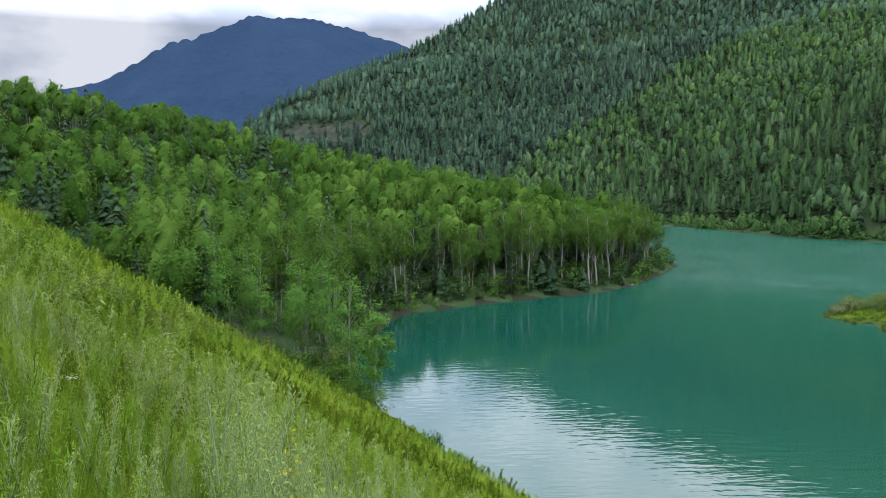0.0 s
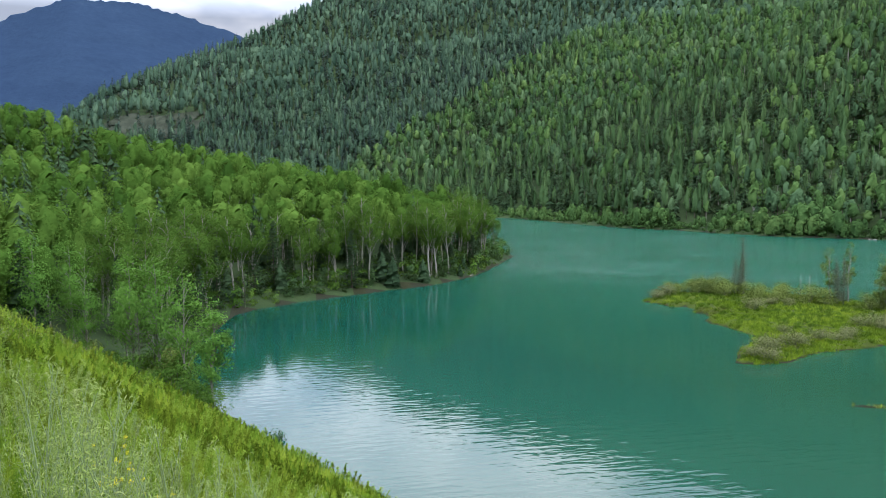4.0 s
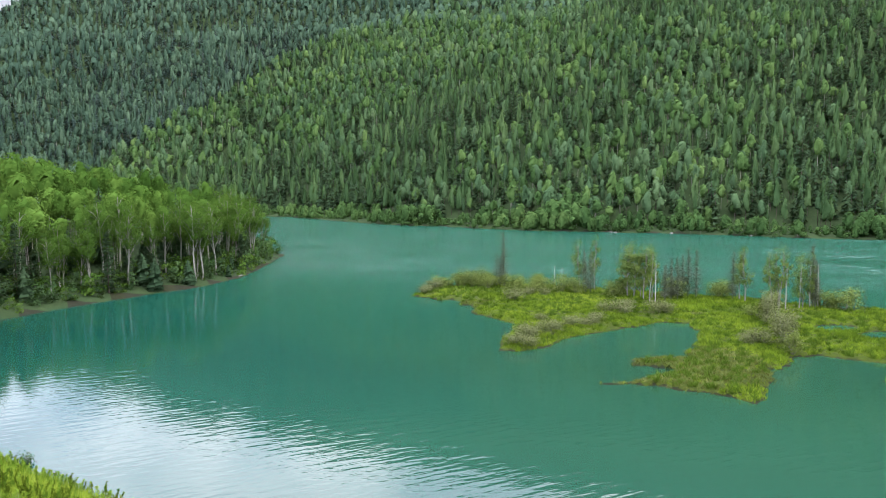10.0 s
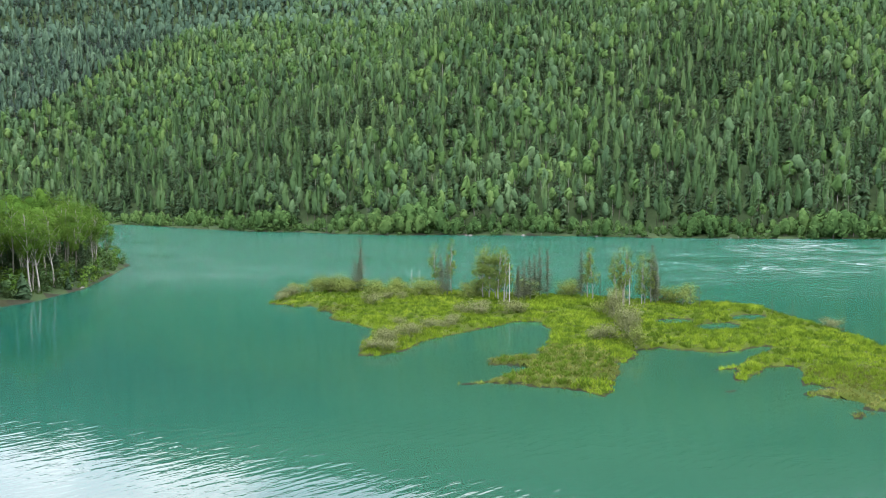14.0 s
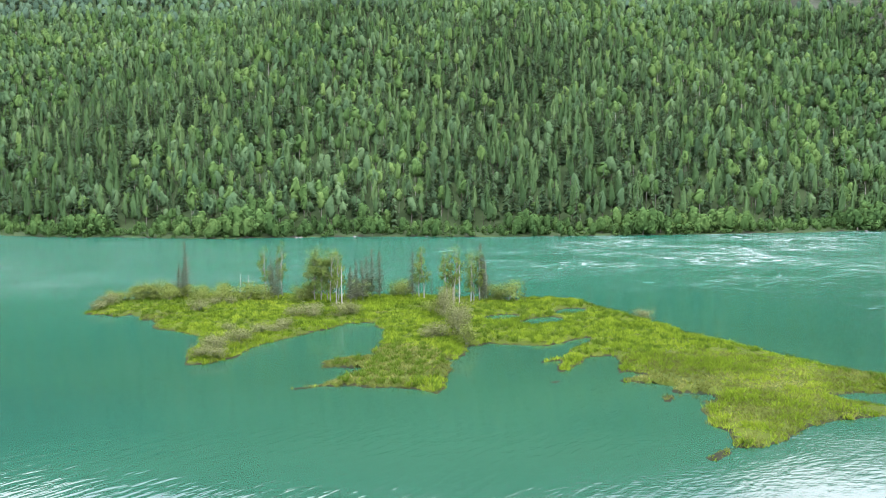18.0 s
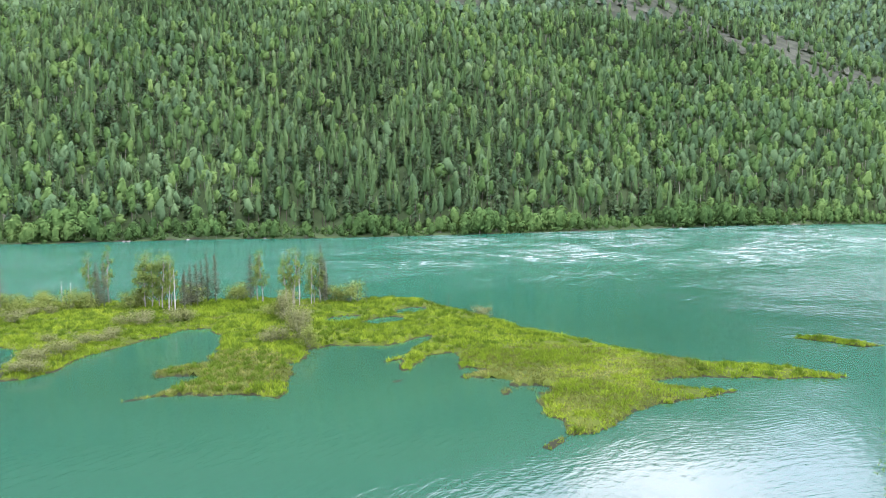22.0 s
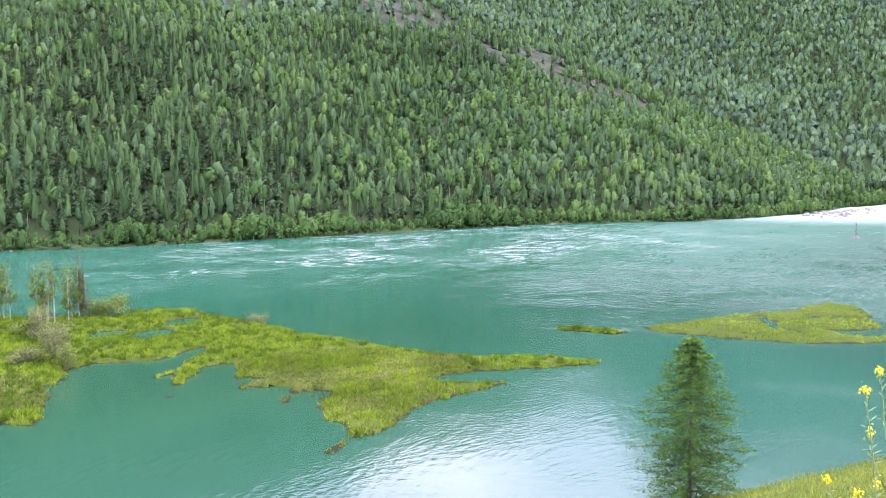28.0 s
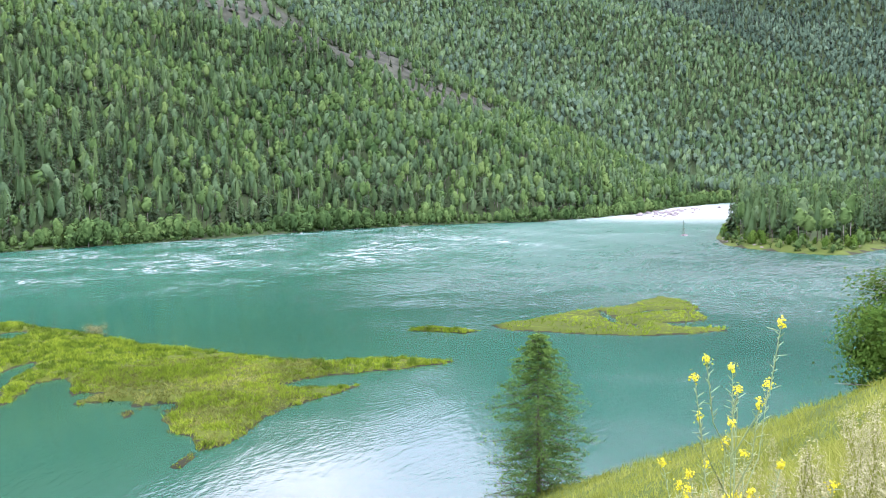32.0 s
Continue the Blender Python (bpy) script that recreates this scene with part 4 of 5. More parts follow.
def conifer_parts(rng, h, width, per, leaf, base=1.0, layers=16, droop=0.35, taper=0.8, dome=0.0, arms=6, fluff=0.16):
    s, c, boughs = Soup(), Soup(), []
    s.add(*tube([(0, 0, -0.5), (0.05, 0.03, h * 0.5), (0, 0, h)], [0.16 * h / 12, 0.09 * h / 12, 0.012], 6))
    pts = []
    for i in range(layers):
        u = (i + 0.3 * rng.rand()) / layers
        z = base + (h - base) * u
        r = (width * (1 - u) ** taper if dome == 0 else width * (1 - math.exp(-(1 - u) * h / dome))) * rng.uniform(0.8, 1.1) + 0.12
        for k in range(arms):
            a = 6.28 * (k + rng.rand() * 0.7) / arms + i
            q = r * rng.uniform(0.65, 1.1)
            e = np.array([q * math.cos(a), q * math.sin(a), z - q * droop * rng.uniform(0.4, 1.2)])
            if i % 2 == 0:
                b = Soup()
                b.add(*tube([(0, 0, z), e * np.array([0.5, 0.5, 1]) + np.array([0, 0, 0.1]), e], [0.03, 0.02, 0.008], 3))
                boughs.append(b)
            kk = rng.uniform(0.15, 1.05, per)
            side = rng.normal(size=(per, 3)) * np.array([fluff, fluff, fluff * 0.6]) * (0.5 + q * 0.45)
            pts.append(np.stack([e[0] * kk, e[1] * kk, z + (e[2] - z) * kk ** 1.4], -1) + side)
    pts.append(np.stack([rng.normal(size=30) * 0.09, rng.normal(size=30) * 0.09, h - rng.rand(30) * h * 0.1], -1))
    pts = np.concatenate(pts)
    c.add(*leaves(rng, pts, leaf, 0.5, slim=0.34), 0, np.repeat(np.clip(0.5 + 0.25 * rng.normal(size=len(pts)), 0, 1), 4))
    return s, c, boughs


def tree(name, parts, bark, leaf, label, group="", category="tree", split=False):
    """split: each limb a piece of its own under the trunk; else joined into the trunk."""
    ob = thing(name, label, category, group)
    boughs = parts[2] if len(parts) > 2 else []
    if not split:
        for b in boughs:
            v, f, m, t = b.arrays()
            parts[0].add(v, f, m, t)
    trunk = piece("trunk", parts[0].mesh("trunk", [bark], True), ob)
    for b in boughs if split else []:
        piece("limb", b.mesh("limb", [bark], True), trunk)
    v, f, m, tt = parts[1].arrays()
    n, f = crown_normals(v, f, 5, 0.4)
    piece("crown", fast_mesh("crown", v, f, [leaf], m, tt, False, n), ob)
    return ob


def set_down(ob, x, y, z=None, turn=0.0, size=1.0, tall=None):
    zz = float(ground_height(x, y)) if z is None else z
    ob.matrix_basis = pose(x, y, zz, 0, 0, turn) @ Matrix.Diagonal((size, size, tall or size, 1))
    return ob


def copies(models, spots, rng, size=(0.8, 1.2), height_of=None):
    """One thing for each spot, copied from the models; the models themselves take the first spots."""
    for i, (x, y) in enumerate(spots):
        z = float(ground_height(x, y)) if height_of is None else height_of(x, y)
        s = rng.uniform(*size)
        m = pose(x, y, z - 0.05, 0, 0, rng.uniform(0, 360))
        sc = Matrix.Diagonal((s * rng.uniform(0.9, 1.1), s * rng.uniform(0.9, 1.1), s, 1))
        k = i if i < len(models) else rng.randint(0, len(models))
        ob = models[k] if i < len(models) else copy_thing(models[k], m)
        ob.matrix_basis = m @ sc


rng = np.random.RandomState(23)
# the wooded point: its outer rows as single trees, the rest joined
x, y = scatter(-75, 62, 70, 235, 3.4, rng)
d = pen_depth(x, y)
sl = slope_height(x, y) < ground_height(x, y) - 0.3
front = (d > 2.2) & (d < 13.5) & (y > 98) & (y < 215) & sl & ((y < 178) | (d > 5))
spots = list(zip(x[front], y[front]))
rng.shuffle(spots)
shore_models = [tree("birch_tree", birch_parts(rng, h, b, w, 2600, 0.125, 0.5, 13, 0.45, 18, 0.8, 0.4), BIRCH_BARK, BIRCH_LEAF, "slender white-trunked birch at the edge of a wooded point", "birches on the point") for h, b, w in ((12.5, 4.2, 2.2), (11.5, 3.4, 2.3), (13.0, 5.0, 2.1), (12.0, 3.6, 1.8), (10.0, 2.2, 1.7))]
shore_models += [tree("spruce_tree", conifer_parts(rng, h, w, 7, 0.33), DARK_BARK, NEEDLE, "dark green spruce among birches on the wooded point", "spruces on the point") for h, w in ((9.5, 1.8), (6.5, 1.7), (5.0, 1.6))]
copies(shore_models, spots, rng)
rest = (d >= 13.5) & sl & (y > 60) & (y > 118 - 0.9 * x - 0.0 * x - 60)
PEN_KINDS = [(far_broadleaf(rng, 230, h, w, b, 0.26, 6, 4, 0.75, (0.4, 0.72), (0.6, 1.22)), 0, 2) for h, w, b in ((12.5, 2.0, 7.4), (11.5, 2.15, 6.6), (13, 1.9, 8.0))] + [(far_conifer(rng, 12, 8, 13.0, 1.9), 3, 4)]
PEN_MATS = [BIRCH_LEAF, GREY_LEAF, BIRCH_BARK, NEEDLE, DARK_BARK, LARCH_LEAF]
x2, y2 = scatter(-190, -75, 60, 300, 4.6, rng)
x3, y3 = scatter(-75, 40, 235, 300, 4.4, rng)
xx, yy = np.concatenate([x[rest], x2, x3]), np.concatenate([y[rest], y2, y3])
k = (pen_depth(xx, yy) > 5) & (slope_height(xx, yy) < ground_height(xx, yy) - 0.3)
PEN_NEAR = [(far_broadleaf(rng, 640, h, w, b, 0.17, 6, 4, 0.7, (0.35, 0.65), (0.55, 1.22)), 0, 2) for h, w, b in ((12.5, 2.2, 6.0), (11.5, 2.3, 5.0), (13, 2.1, 6.6))] + [(far_conifer(rng, 18, 9, 13.0, 1.9), 3, 4)]
by = k & (np.hypot(xx, yy) < 138)
k &= ~by
woods("bay_forest", PEN_NEAR, xx[by], yy[by], lambda a, b: 0.15 + 0.4 * vnoise(a, b, 25.0) + 0.4 * (a < -40), rng, "birch and spruce forest behind the small bay", mats=PEN_MATS)
woods("point_forest", PEN_KINDS, xx[k], yy[k], lambda a, b: 0.04 + 0.25 * vnoise(a, b, 40.0) + 0.4 * (a < -35), rng, "bright green birch forest covering a low hill", mats=PEN_MATS)

# the grove at the outlet and more trees round it
x, y = scatter(200, 600, -420, -55, 4.6, rng)
d = depth_in(x, y, GROVE_SHORE, GROVE_CLOSE)
ok = (d > 4) & (d < 75) & (y > -0.62 * x)
woods("outlet_grove", KINDS_NEAR, x[ok], y[ok], lambda a, b: 0.78 + 0.4 * vnoise(a, b, 40.0), rng, "dark spruce and birch grove on a low bank by the rapids", size=(0.75, 1.1))
x, y = scatter(195, 600, -300, -50, 3.2, rng)
d = depth_in(x, y, GROVE_SHORE, GROVE_CLOSE)
ok = (d > 1.5) & (d < 12)
x, y, n = x[ok], y[ok], int(ok.sum())
me = plant_many("grove_shrubs", BANK, rng.randint(0, 4, n), np.stack([x, y, ground_height(x, y) - 0.1], 1), rng.uniform(0.25, 0.8, (n, 1)) * np.ones((1, 2)), rng.rand(n) * 6.28, rng.rand(n), [FAR_LEAF, GREY_LEAF, BIRCH_LEAF, BIRCH_BARK])
tagged(new("grove_shrubs", me), "low green scrub and grass along the bank of the grove", "shrubs", kind="stuff")

# ---- trees at the foot of the meadow ----
foot = [tree("aspen_tree", birch_parts(rng, h, b, w, 4200, 0.105, 0.4, 15, 0.55, 26, 0.8, 0.12), GREY_BARK, ASPEN_LEAF, "bright green aspen at the foot of the meadow beside the water", "aspens by the bay", split=True) for h, b, w in ((11.2, 2.2, 1.9), (9.6, 2.0, 1.3), (12.0, 2.6, 2.0))]
copies(foot, [(-9.6, 81.5), (-6.3, 73.0), (-24.5, 88.0), (-28.0, 91.0), (-19.5, 86.5), (-15.0, 85.5), (-12.4, 84.6), (-22.0, 92.0), (-31.5, 94.0), (-16.5, 91.0), (-35.0, 99.0)], rng, (0.86, 1.08))


def bare_parts(rng, h, twigs, reach=0.9, forks=0):
    """A dead tree: pole, stubs and thin twigs."""
    s = Soup()
    lean = rng.normal(size=2) * 0.02 * h
    s.add(*tube([(0, 0, -0.4), (lean[0] * 0.4, lean[1] * 0.3, h * 0.5), (lean[0], lean[1], h)], [0.12 * h / 8, 0.085 * h / 8, 0.03], 6))
    tw = Soup()
    for i in range(twigs):
        u = rng.uniform(0.12, 0.97)
        a = rng.rand() * 6.28
        q = reach * (1.05 - u) * rng.uniform(0.4, 1.2) + 0.12
        p0 = np.array([lean[0] * u, lean[1] * u, h * u])
        e = p0 + np.array([q * math.cos(a), q * math.sin(a), q * rng.uniform(-0.5, 0.5) + forks * q])
        tw.add(*tube([p0, (p0 + e) / 2 + [0, 0, 0.06], e], [0.045, 0.034, 0.015], 3))
    return s, tw


def snag(parts, wood, label, group=""):
    ob = thing("dead_tree", label, "dead tree", group)
    piece("trunk", parts[0].mesh("trunk", [wood], True), ob)
    piece("crown", parts[1].mesh("crown", [wood]), ob, "bare crown of thin twigs")
    return ob


pale = [snag(bare_parts(rng, h * 0.8, 44, 1.5, 0.9), DEAD_WOOD, "grey leafless tree among green aspens by the bay", "bare trees by the bay") for h in (8.5, 7.5)]
copies(pale, [(-14.0, 83.5), (-13.0, 86.0), (-30.0, 93.0), (-29.0, 92.0), (-10.5, 108.5), (-6.0, 129.5), (20.0, 147.5)], rng, (0.8, 1.15))


def shrub(parts_seed, h, w, n, leaf, mat, label, group="", name="shrub", wood=GREY_BARK, thick=0.03):
    r = np.random.RandomState(parts_seed)
    ob = thing(name, label, "shrub", group)
    st = Soup()
    tips = []
    for i in range(11):
        a, q = r.rand() * 6.28, w * r.uniform(0.3, 0.95)
        e = np.array([q * math.cos(a), q * math.sin(a), h * r.uniform(0.5, 0.95)])
        st.add(*tube([(0.1 * math.cos(a), 0.1 * math.sin(a), -0.15), e * [0.6, 0.6, 0.5], e], [thick, thick * 0.65, thick * 0.25], 4))
        tips.append(e)
    tips = np.array(tips)
    c = Soup()
    pts = np.concatenate([tips[r.randint(0, 11, n // 2)] + np.clip(r.normal(size=(n // 2, 3)), -1.6, 1.6) * [w * 0.26, w * 0.26, h * 0.15], crown_points(r, n // 2, h, 0.05, w * 0.95, 12, 0.4)])
    pts[:, 2] = np.abs(pts[:, 2])
    c.add(*leaves(r, pts, leaf, 0.3, out=0.7), 0, np.repeat(np.clip(0.5 + 0.25 * r.normal(size=len(pts)), 0, 1), 4))
    piece("stem", st.mesh("stem", [wood], True), ob)
    piece("foliage", c.mesh("foliage", [mat]), ob)
    return ob


bay_shrubs = [shrub(41, 2.2, 1.5, 900, 0.10, BIRCH_LEAF, "green shrub under the aspens by the bay", "shrubs by the bay"), shrub(42, 1.7, 1.4, 800, 0.10, WILLOW_LEAF, "low willow shrub at the edge of the bay", "shrubs by the bay")]
spots = [(-11.0, 82.5), (-13.0, 83.0), (-16.0, 84.0), (-10.0, 79.5), (-8.0, 75.5), (-18.0, 85.0), (-21.0, 86.0), (-24.0, 86.5), (-12.5, 88.0), (-12.4, 95.0), (-27.0, 88.5), (-31.0, 91.0), (-34.0, 95.0), (-7.2, 74.5), (-15.0, 88.0), (-9.4, 78.2), (-12.0, 80.6), (-14.6, 82.2), (-17.2, 83.4), (-19.6, 84.4), (-22.6, 85.6), (-25.6, 87.0), (-28.6, 89.2), (-6.2, 71.8), (-11.6, 84.4), (-14.0, 86.4), (-17.4, 87.6), (-20.4, 89.4), (-23.4, 90.0), (-26.4, 91.2), (-32.4, 92.6), (-36.0, 97.0), (-38.4, 99.4), (-10.6, 90.6), (-12.0, 92.8), (-13.6, 90.2)]
copies(bay_shrubs, spots, rng, (0.8, 1.4))
set_down(shrub(45, 1.3, 0.75, 260, 0.10, GREY_LEAF, "small grey-green bush on the shore of the bay"), -1.0, 64.8)
x, y = scatter(-12, 60, 98, 214, 2.3, rng)
d = pen_depth(x, y)
ok = (d > 1.1) & (d < 11)
x, y, n = x[ok], y[ok], int(ok.sum())
me = plant_many("point_undergrowth", FINE_SHRUBS, np.where((rng.rand(n) < 0.1) & (y < 170), 2, rng.randint(0, 2, n)), np.stack([x, y, ground_height(x, y) - 0.15], 1), rng.uniform(0.45, 1.25, (n, 1)) * np.ones((1, 2)), rng.rand(n) * 6.28, rng.rand(n), [BIRCH_LEAF, LARCH_LEAF, NEEDLE])
tagged(new("point_undergrowth", me), "dark undergrowth and young spruce along the wooded shore", "shrubs", kind="stuff")


def driftwood(seed, length, label):
    r = np.random.RandomState(seed)
    s = Soup()
    s.add(*tube([(-length / 2, 0, 0.1), (0, 0.15, 0.17), (length / 2, -0.1, 0.12)], [0.14, 0.11, 0.05], 7))
    for i in range(4):
        p0 = np.array([length * r.uniform(-0.3, 0.45), 0.05, 0.15])
        s.add(*tube([p0, p0 + [0.35, r.normal() * 0.5, 0.3 + 0.3 * r.rand()]], [0.04, 0.01], 4))
    return tagged(new("driftwood_log", s.mesh("driftwood_log", [PALE_WOOD], True)), label, "log")


for sx, sy, ln, tn in ((37.2, 160.6, 1.8, 40), (-9.0, 127.0, 1.6, 80)):
    ob = driftwood(int(sx * 7) % 97 + 3, ln, "bleached driftwood log stranded at the edge of the water")
    set_down(ob, sx, sy, 0.0, tn)

# ---- trees, dead trees and shrubs of the island ----
marsh_z = lambda x, y: max(0.02, float(marsh_height(np.array(x), np.array(y))))
isl_birch = [tree("birch_tree", birch_parts(rng, h, b, w, n, 0.15, 0.5, 11), BIRCH_BARK, ISLAND_LEAF, "slim birch with pale trunk on the marshy island", "birches on the island", split=True) for h, b, w, n in ((8.4, 1.2, 1.55, 1000), (8.8, 2.2, 1.05, 560), (7.6, 0.9, 1.5, 900))]
copies(isl_birch, [(85.4, 103.4), (97.6, 90.6), (86.6, 101.4), (97.0, 83.4), (100.6, 82.6), (85.9, 102.2), (84.8, 97.2), (101.4, 82.0), (82.4, 112.2), (98.6, 85.2), (87.4, 99.8), (86.4, 104.4), (85.6, 99.6), (97.4, 91.4), (84.4, 110.6), (96.4, 84.6)], rng, (0.9, 1.06), marsh_z)
isl_dead = [snag(bare_parts(rng, h, n, 1.35), DEAD_WOOD, "grey dead spruce standing on the marshy island", "dead trees on the island") for h, n in ((8.8, 260), (6.4, 190), (7.2, 220))]
copies(isl_dead, [(93.6, 98.4), (72.7, 122.9), (89.3, 97.6), (93.1, 99.2), (94.3, 97.4), (74.4, 123.2), (73.6, 123.0), (82.8, 111.4), (82.0, 108.4), (81.9, 109.6), (88.6, 98.4), (97.5, 92.9), (102.6, 82.4), (90.1, 97.0), (101.9, 81.4), (87.5, 97.0)], rng, (0.84, 1.1), marsh_z)
isl_post = [snag(bare_parts(rng, h, 6, 0.4), DEAD_WOOD, "thin bare stump standing on the marshy island", "stumps on the island") for h in (4.0, 2.6, 3.2)]
copies(isl_post, [(104.8, 75.5), (107.7, 62.2), (108.4, 65.7), (98.1, 92.9), (99.4, 90.4), (84.6, 107.0), (104.0, 78.4), (104.6, 77.0), (80.0, 113.1), (77.1, 127.0)], rng, (0.9, 1.1), marsh_z)
isl_pale = [snag(bare_parts(rng, h, 10, 0.6, 0.8), PALE_WOOD, "bleached dead birch trunk on the marshy island", "white dead trunks on the island") for h in (6.4, 4.2)]
copies(isl_pale, [(97.2, 82.6), (79.6, 115.2), (99.8, 82.4), (103.2, 82.0), (79.9, 113.4), (98.2, 83.4), (84.4, 95.6)], rng, (0.85, 1.1), marsh_z)
isl_bush = [shrub(51, 2.6, 2.1, 900, 0.15, WILLOW_LEAF, "rounded green willow bush on the marshy island", "willows on the island"), shrub(52, 1.7, 1.5, 700, 0.11, DRY_LEAF, "greyish twiggy bush on the marshy island", "grey bushes on the island", wood=DEAD_WOOD), shrub(53, 2.2, 1.7, 800, 0.13, WILLOW_LEAF, "yellow-green willow bush on the marshy island", "willows on the island")]
tall_willow = [shrub(56, 3.8, 1.3, 900, 0.12, DRY_LEAF, "tall grey-green willow on the marshy island", "tall willows on the island"), shrub(57, 3.0, 1.2, 800, 0.12, WILLOW_LEAF, "tall leafy willow on the marshy island", "tall willows on the island")]
copies(tall_willow, [(78.4, 66.6), (75.2, 62.8), (81.0, 69.2), (84.0, 72.6), (76.8, 64.6), (87.0, 76.4), (88.6, 78.4), (90.2, 79.6), (69.6, 125.0), (67.8, 126.0), (71.0, 124.4)], rng, (0.8, 1.1), marsh_z)
willow_spots = [(69.2, 125.6), (70.6, 122.4), (67.2, 126.6), (65.6, 127.0), (72.2, 123.8), (73.8, 122.6), (72.6, 116.4), (74.6, 114.2), (76.8, 115.0), (78.6, 111.8), (80.4, 110.2), (86.4, 105.6), (84.0, 104.8), (92.0, 99.6), (104.6, 80.6), (104.9, 78.9), (103.6, 81.8), (97.3, 96.0), (97.9, 95.2), (100.6, 87.4), (75.6, 120.0), (77.8, 117.8), (63.4, 126.4), (88.6, 80.6)]
grey_spots = [(67.7, 109.1), (72.8, 112.6), (74.4, 110.6), (79.0, 89.4), (80.4, 88.6), (73.4, 93.3), (75.0, 91.3), (76.6, 93.4), (67.1, 87.7), (68.6, 89.4), (61.5, 92.1), (53.6, 83.2), (55.0, 84.6), (50.6, 81.4), (62.8, 87.0), (59.6, 85.8), (57.6, 84.8), (75.9, 67.7), (74.5, 68.3), (86.4, 74.6), (58.6, 122.4), (60.2, 124.4), (61.8, 125.2), (104.2, 54.6), (82.4, 70.4), (51.8, 80.0), (65.0, 86.4)]
copies([isl_bush[0], isl_bush[2]], willow_spots, rng, (0.7, 1.15), marsh_z)
copies([isl_bush[1]], grey_spots, rng, (0.65, 1.15), marsh_z)


def blades(rng, x, y, z, height, width, lean=0.35, parts=1):
    """Grass blades, one bent strip each, leaning at random."""
    n = len(x)
    a = rng.rand(n) * 6.28
    w = np.stack([np.cos(a), np.sin(a), np.zeros(n)], 1) * (width * rng.uniform(0.7, 1.3, n))[:, None]
    b = rng.normal(size=(n, 2)) * lean
    h = height * rng.uniform(0.55, 1.25, n)
    p = np.stack([x, y, z], 1)
    tip = p + np.stack([b[:, 0] * h, b[:, 1] * h, h], 1)
    if parts == 1:
        v = np.stack([p - w, p + w, tip], 1).reshape(-1, 3)
        return v, np.arange(n)[:, None] * 3 + [0, 1, 2], 3
    mid = p + np.stack([b[:, 0] * h * 0.28, b[:, 1] * h * 0.28, h * 0.6], 1)
    v = np.stack([p - w, p + w, mid - w * 0.7, mid + w * 0.7, tip], 1).reshape(-1, 3)
    k = np.arange(n)[:, None] * 5
    return v, np.concatenate([k + [0, 1, 3], k + [0, 3, 2], k + [2, 3, 4]]), 5


def turf(name, mat, groups, label, category="grass", patchy=1.0):
    """groups: (x, y, z, height, width, lean, parts) for blades of one size; joined into one mesh."""
    s = Soup()
    for x, y, z, h, w, ln, parts in groups:
        v, f, per = blades(rng, x, y, z, h, w, ln, parts)
        t = np.clip(0.48 + 0.5 * patchy * vnoise(x, y, 2.3, 2) + 0.6 * vnoise(x, y, 9.0, 2) + 0.16 * rng.normal(size=len(x)), 0, 1)
        s.add(v, f, 0, np.repeat(t, per))
    return tagged(new(name, s.mesh(name, [mat])), label, category, kind="stuff")


def clumped(rng, x, y, per, spread):
    """Several blades round each clump's middle."""
    X = np.repeat(x, per) + rng.normal(size=len(x) * per) * spread
    Y = np.repeat(y, per) + rng.normal(size=len(y) * per) * spread
    return X, Y


def brown_zone(x, y):
    """Where the island's low end has withered, 0 to 1."""
    return np.clip(1.7 * np.exp(-((x - 75) ** 2 / 110 + (y - 27) ** 2 / 60)) + np.exp(-((x - 83) ** 2 + (y - 36) ** 2) / 50), 0, 1)


def sedge(name, x0, x1, y0, y1, gap, per, label):
    x, y = scatter(x0, x1, y0, y1, gap, rng)
    k = (marsh_depth(x, y) > 0.15) & (vnoise(x, y, 4.0, 3) > -0.7) & ((soaked_ground(x, y) < 0.45) | (rng.rand(len(x)) < 0.08))
    x, y = clumped(rng, x[k], y[k], per, 0.2)
    tall = 0.30 * (1 + 0.8 * vnoise(x, y, 6.0, 2) + 0.9 * vnoise(x, y, 1.3, 1))
    return turf(name, SEDGE, [(x, y, marsh_height(x, y) - 0.04, np.maximum(0.1, tall), 0.075, 0.5, 1)], label, "sedge", 0.9)


sedge("sedge", 44, 116, 2, 136, 0.55, 11, "bright green tussocks of sedge covering the island")
x, y = scatter(46, 112, 2, 112, 0.6, rng)
k = (marsh_depth(x, y) > 0.0) & ((brown_zone(x, y) > 0.35 + 0.5 * vnoise(x, y, 4.0, 3)) | (soaked_ground(x, y) > 0.4))
x, y = clumped(rng, x[k], y[k], 9, 0.2)
turf("withered_sedge", DRY_SEDGE, [(x, y, marsh_height(x, y) - 0.04, 0.3, 0.07, 0.7, 1)], "brownish withered sedge on the low end of the island", "sedge", 1.0)
# taller dark leafy plants between the tussocks, thickest along the far side
x, y = scatter(44, 116, 2, 136, 1.15, rng)
k = (marsh_depth(x, y) > 0.5) & (brown_zone(x, y) < 0.3) & (rng.rand(len(x)) < 0.62 + 0.6 * vnoise(x, y, 9.0, 2))
x, y = clumped(rng, x[k], y[k], 26, 0.17)
turf("dock_plants", DOCK, [(x, y, marsh_height(x, y) - 0.04, 0.52, 0.075, 0.55, 1)], "dark green leafy plants standing among the sedge", "plants", 0.6)
sedge("sedge", 106, 144, -34, 16, 0.8, 5, "yellow-green sedge on the low islets")

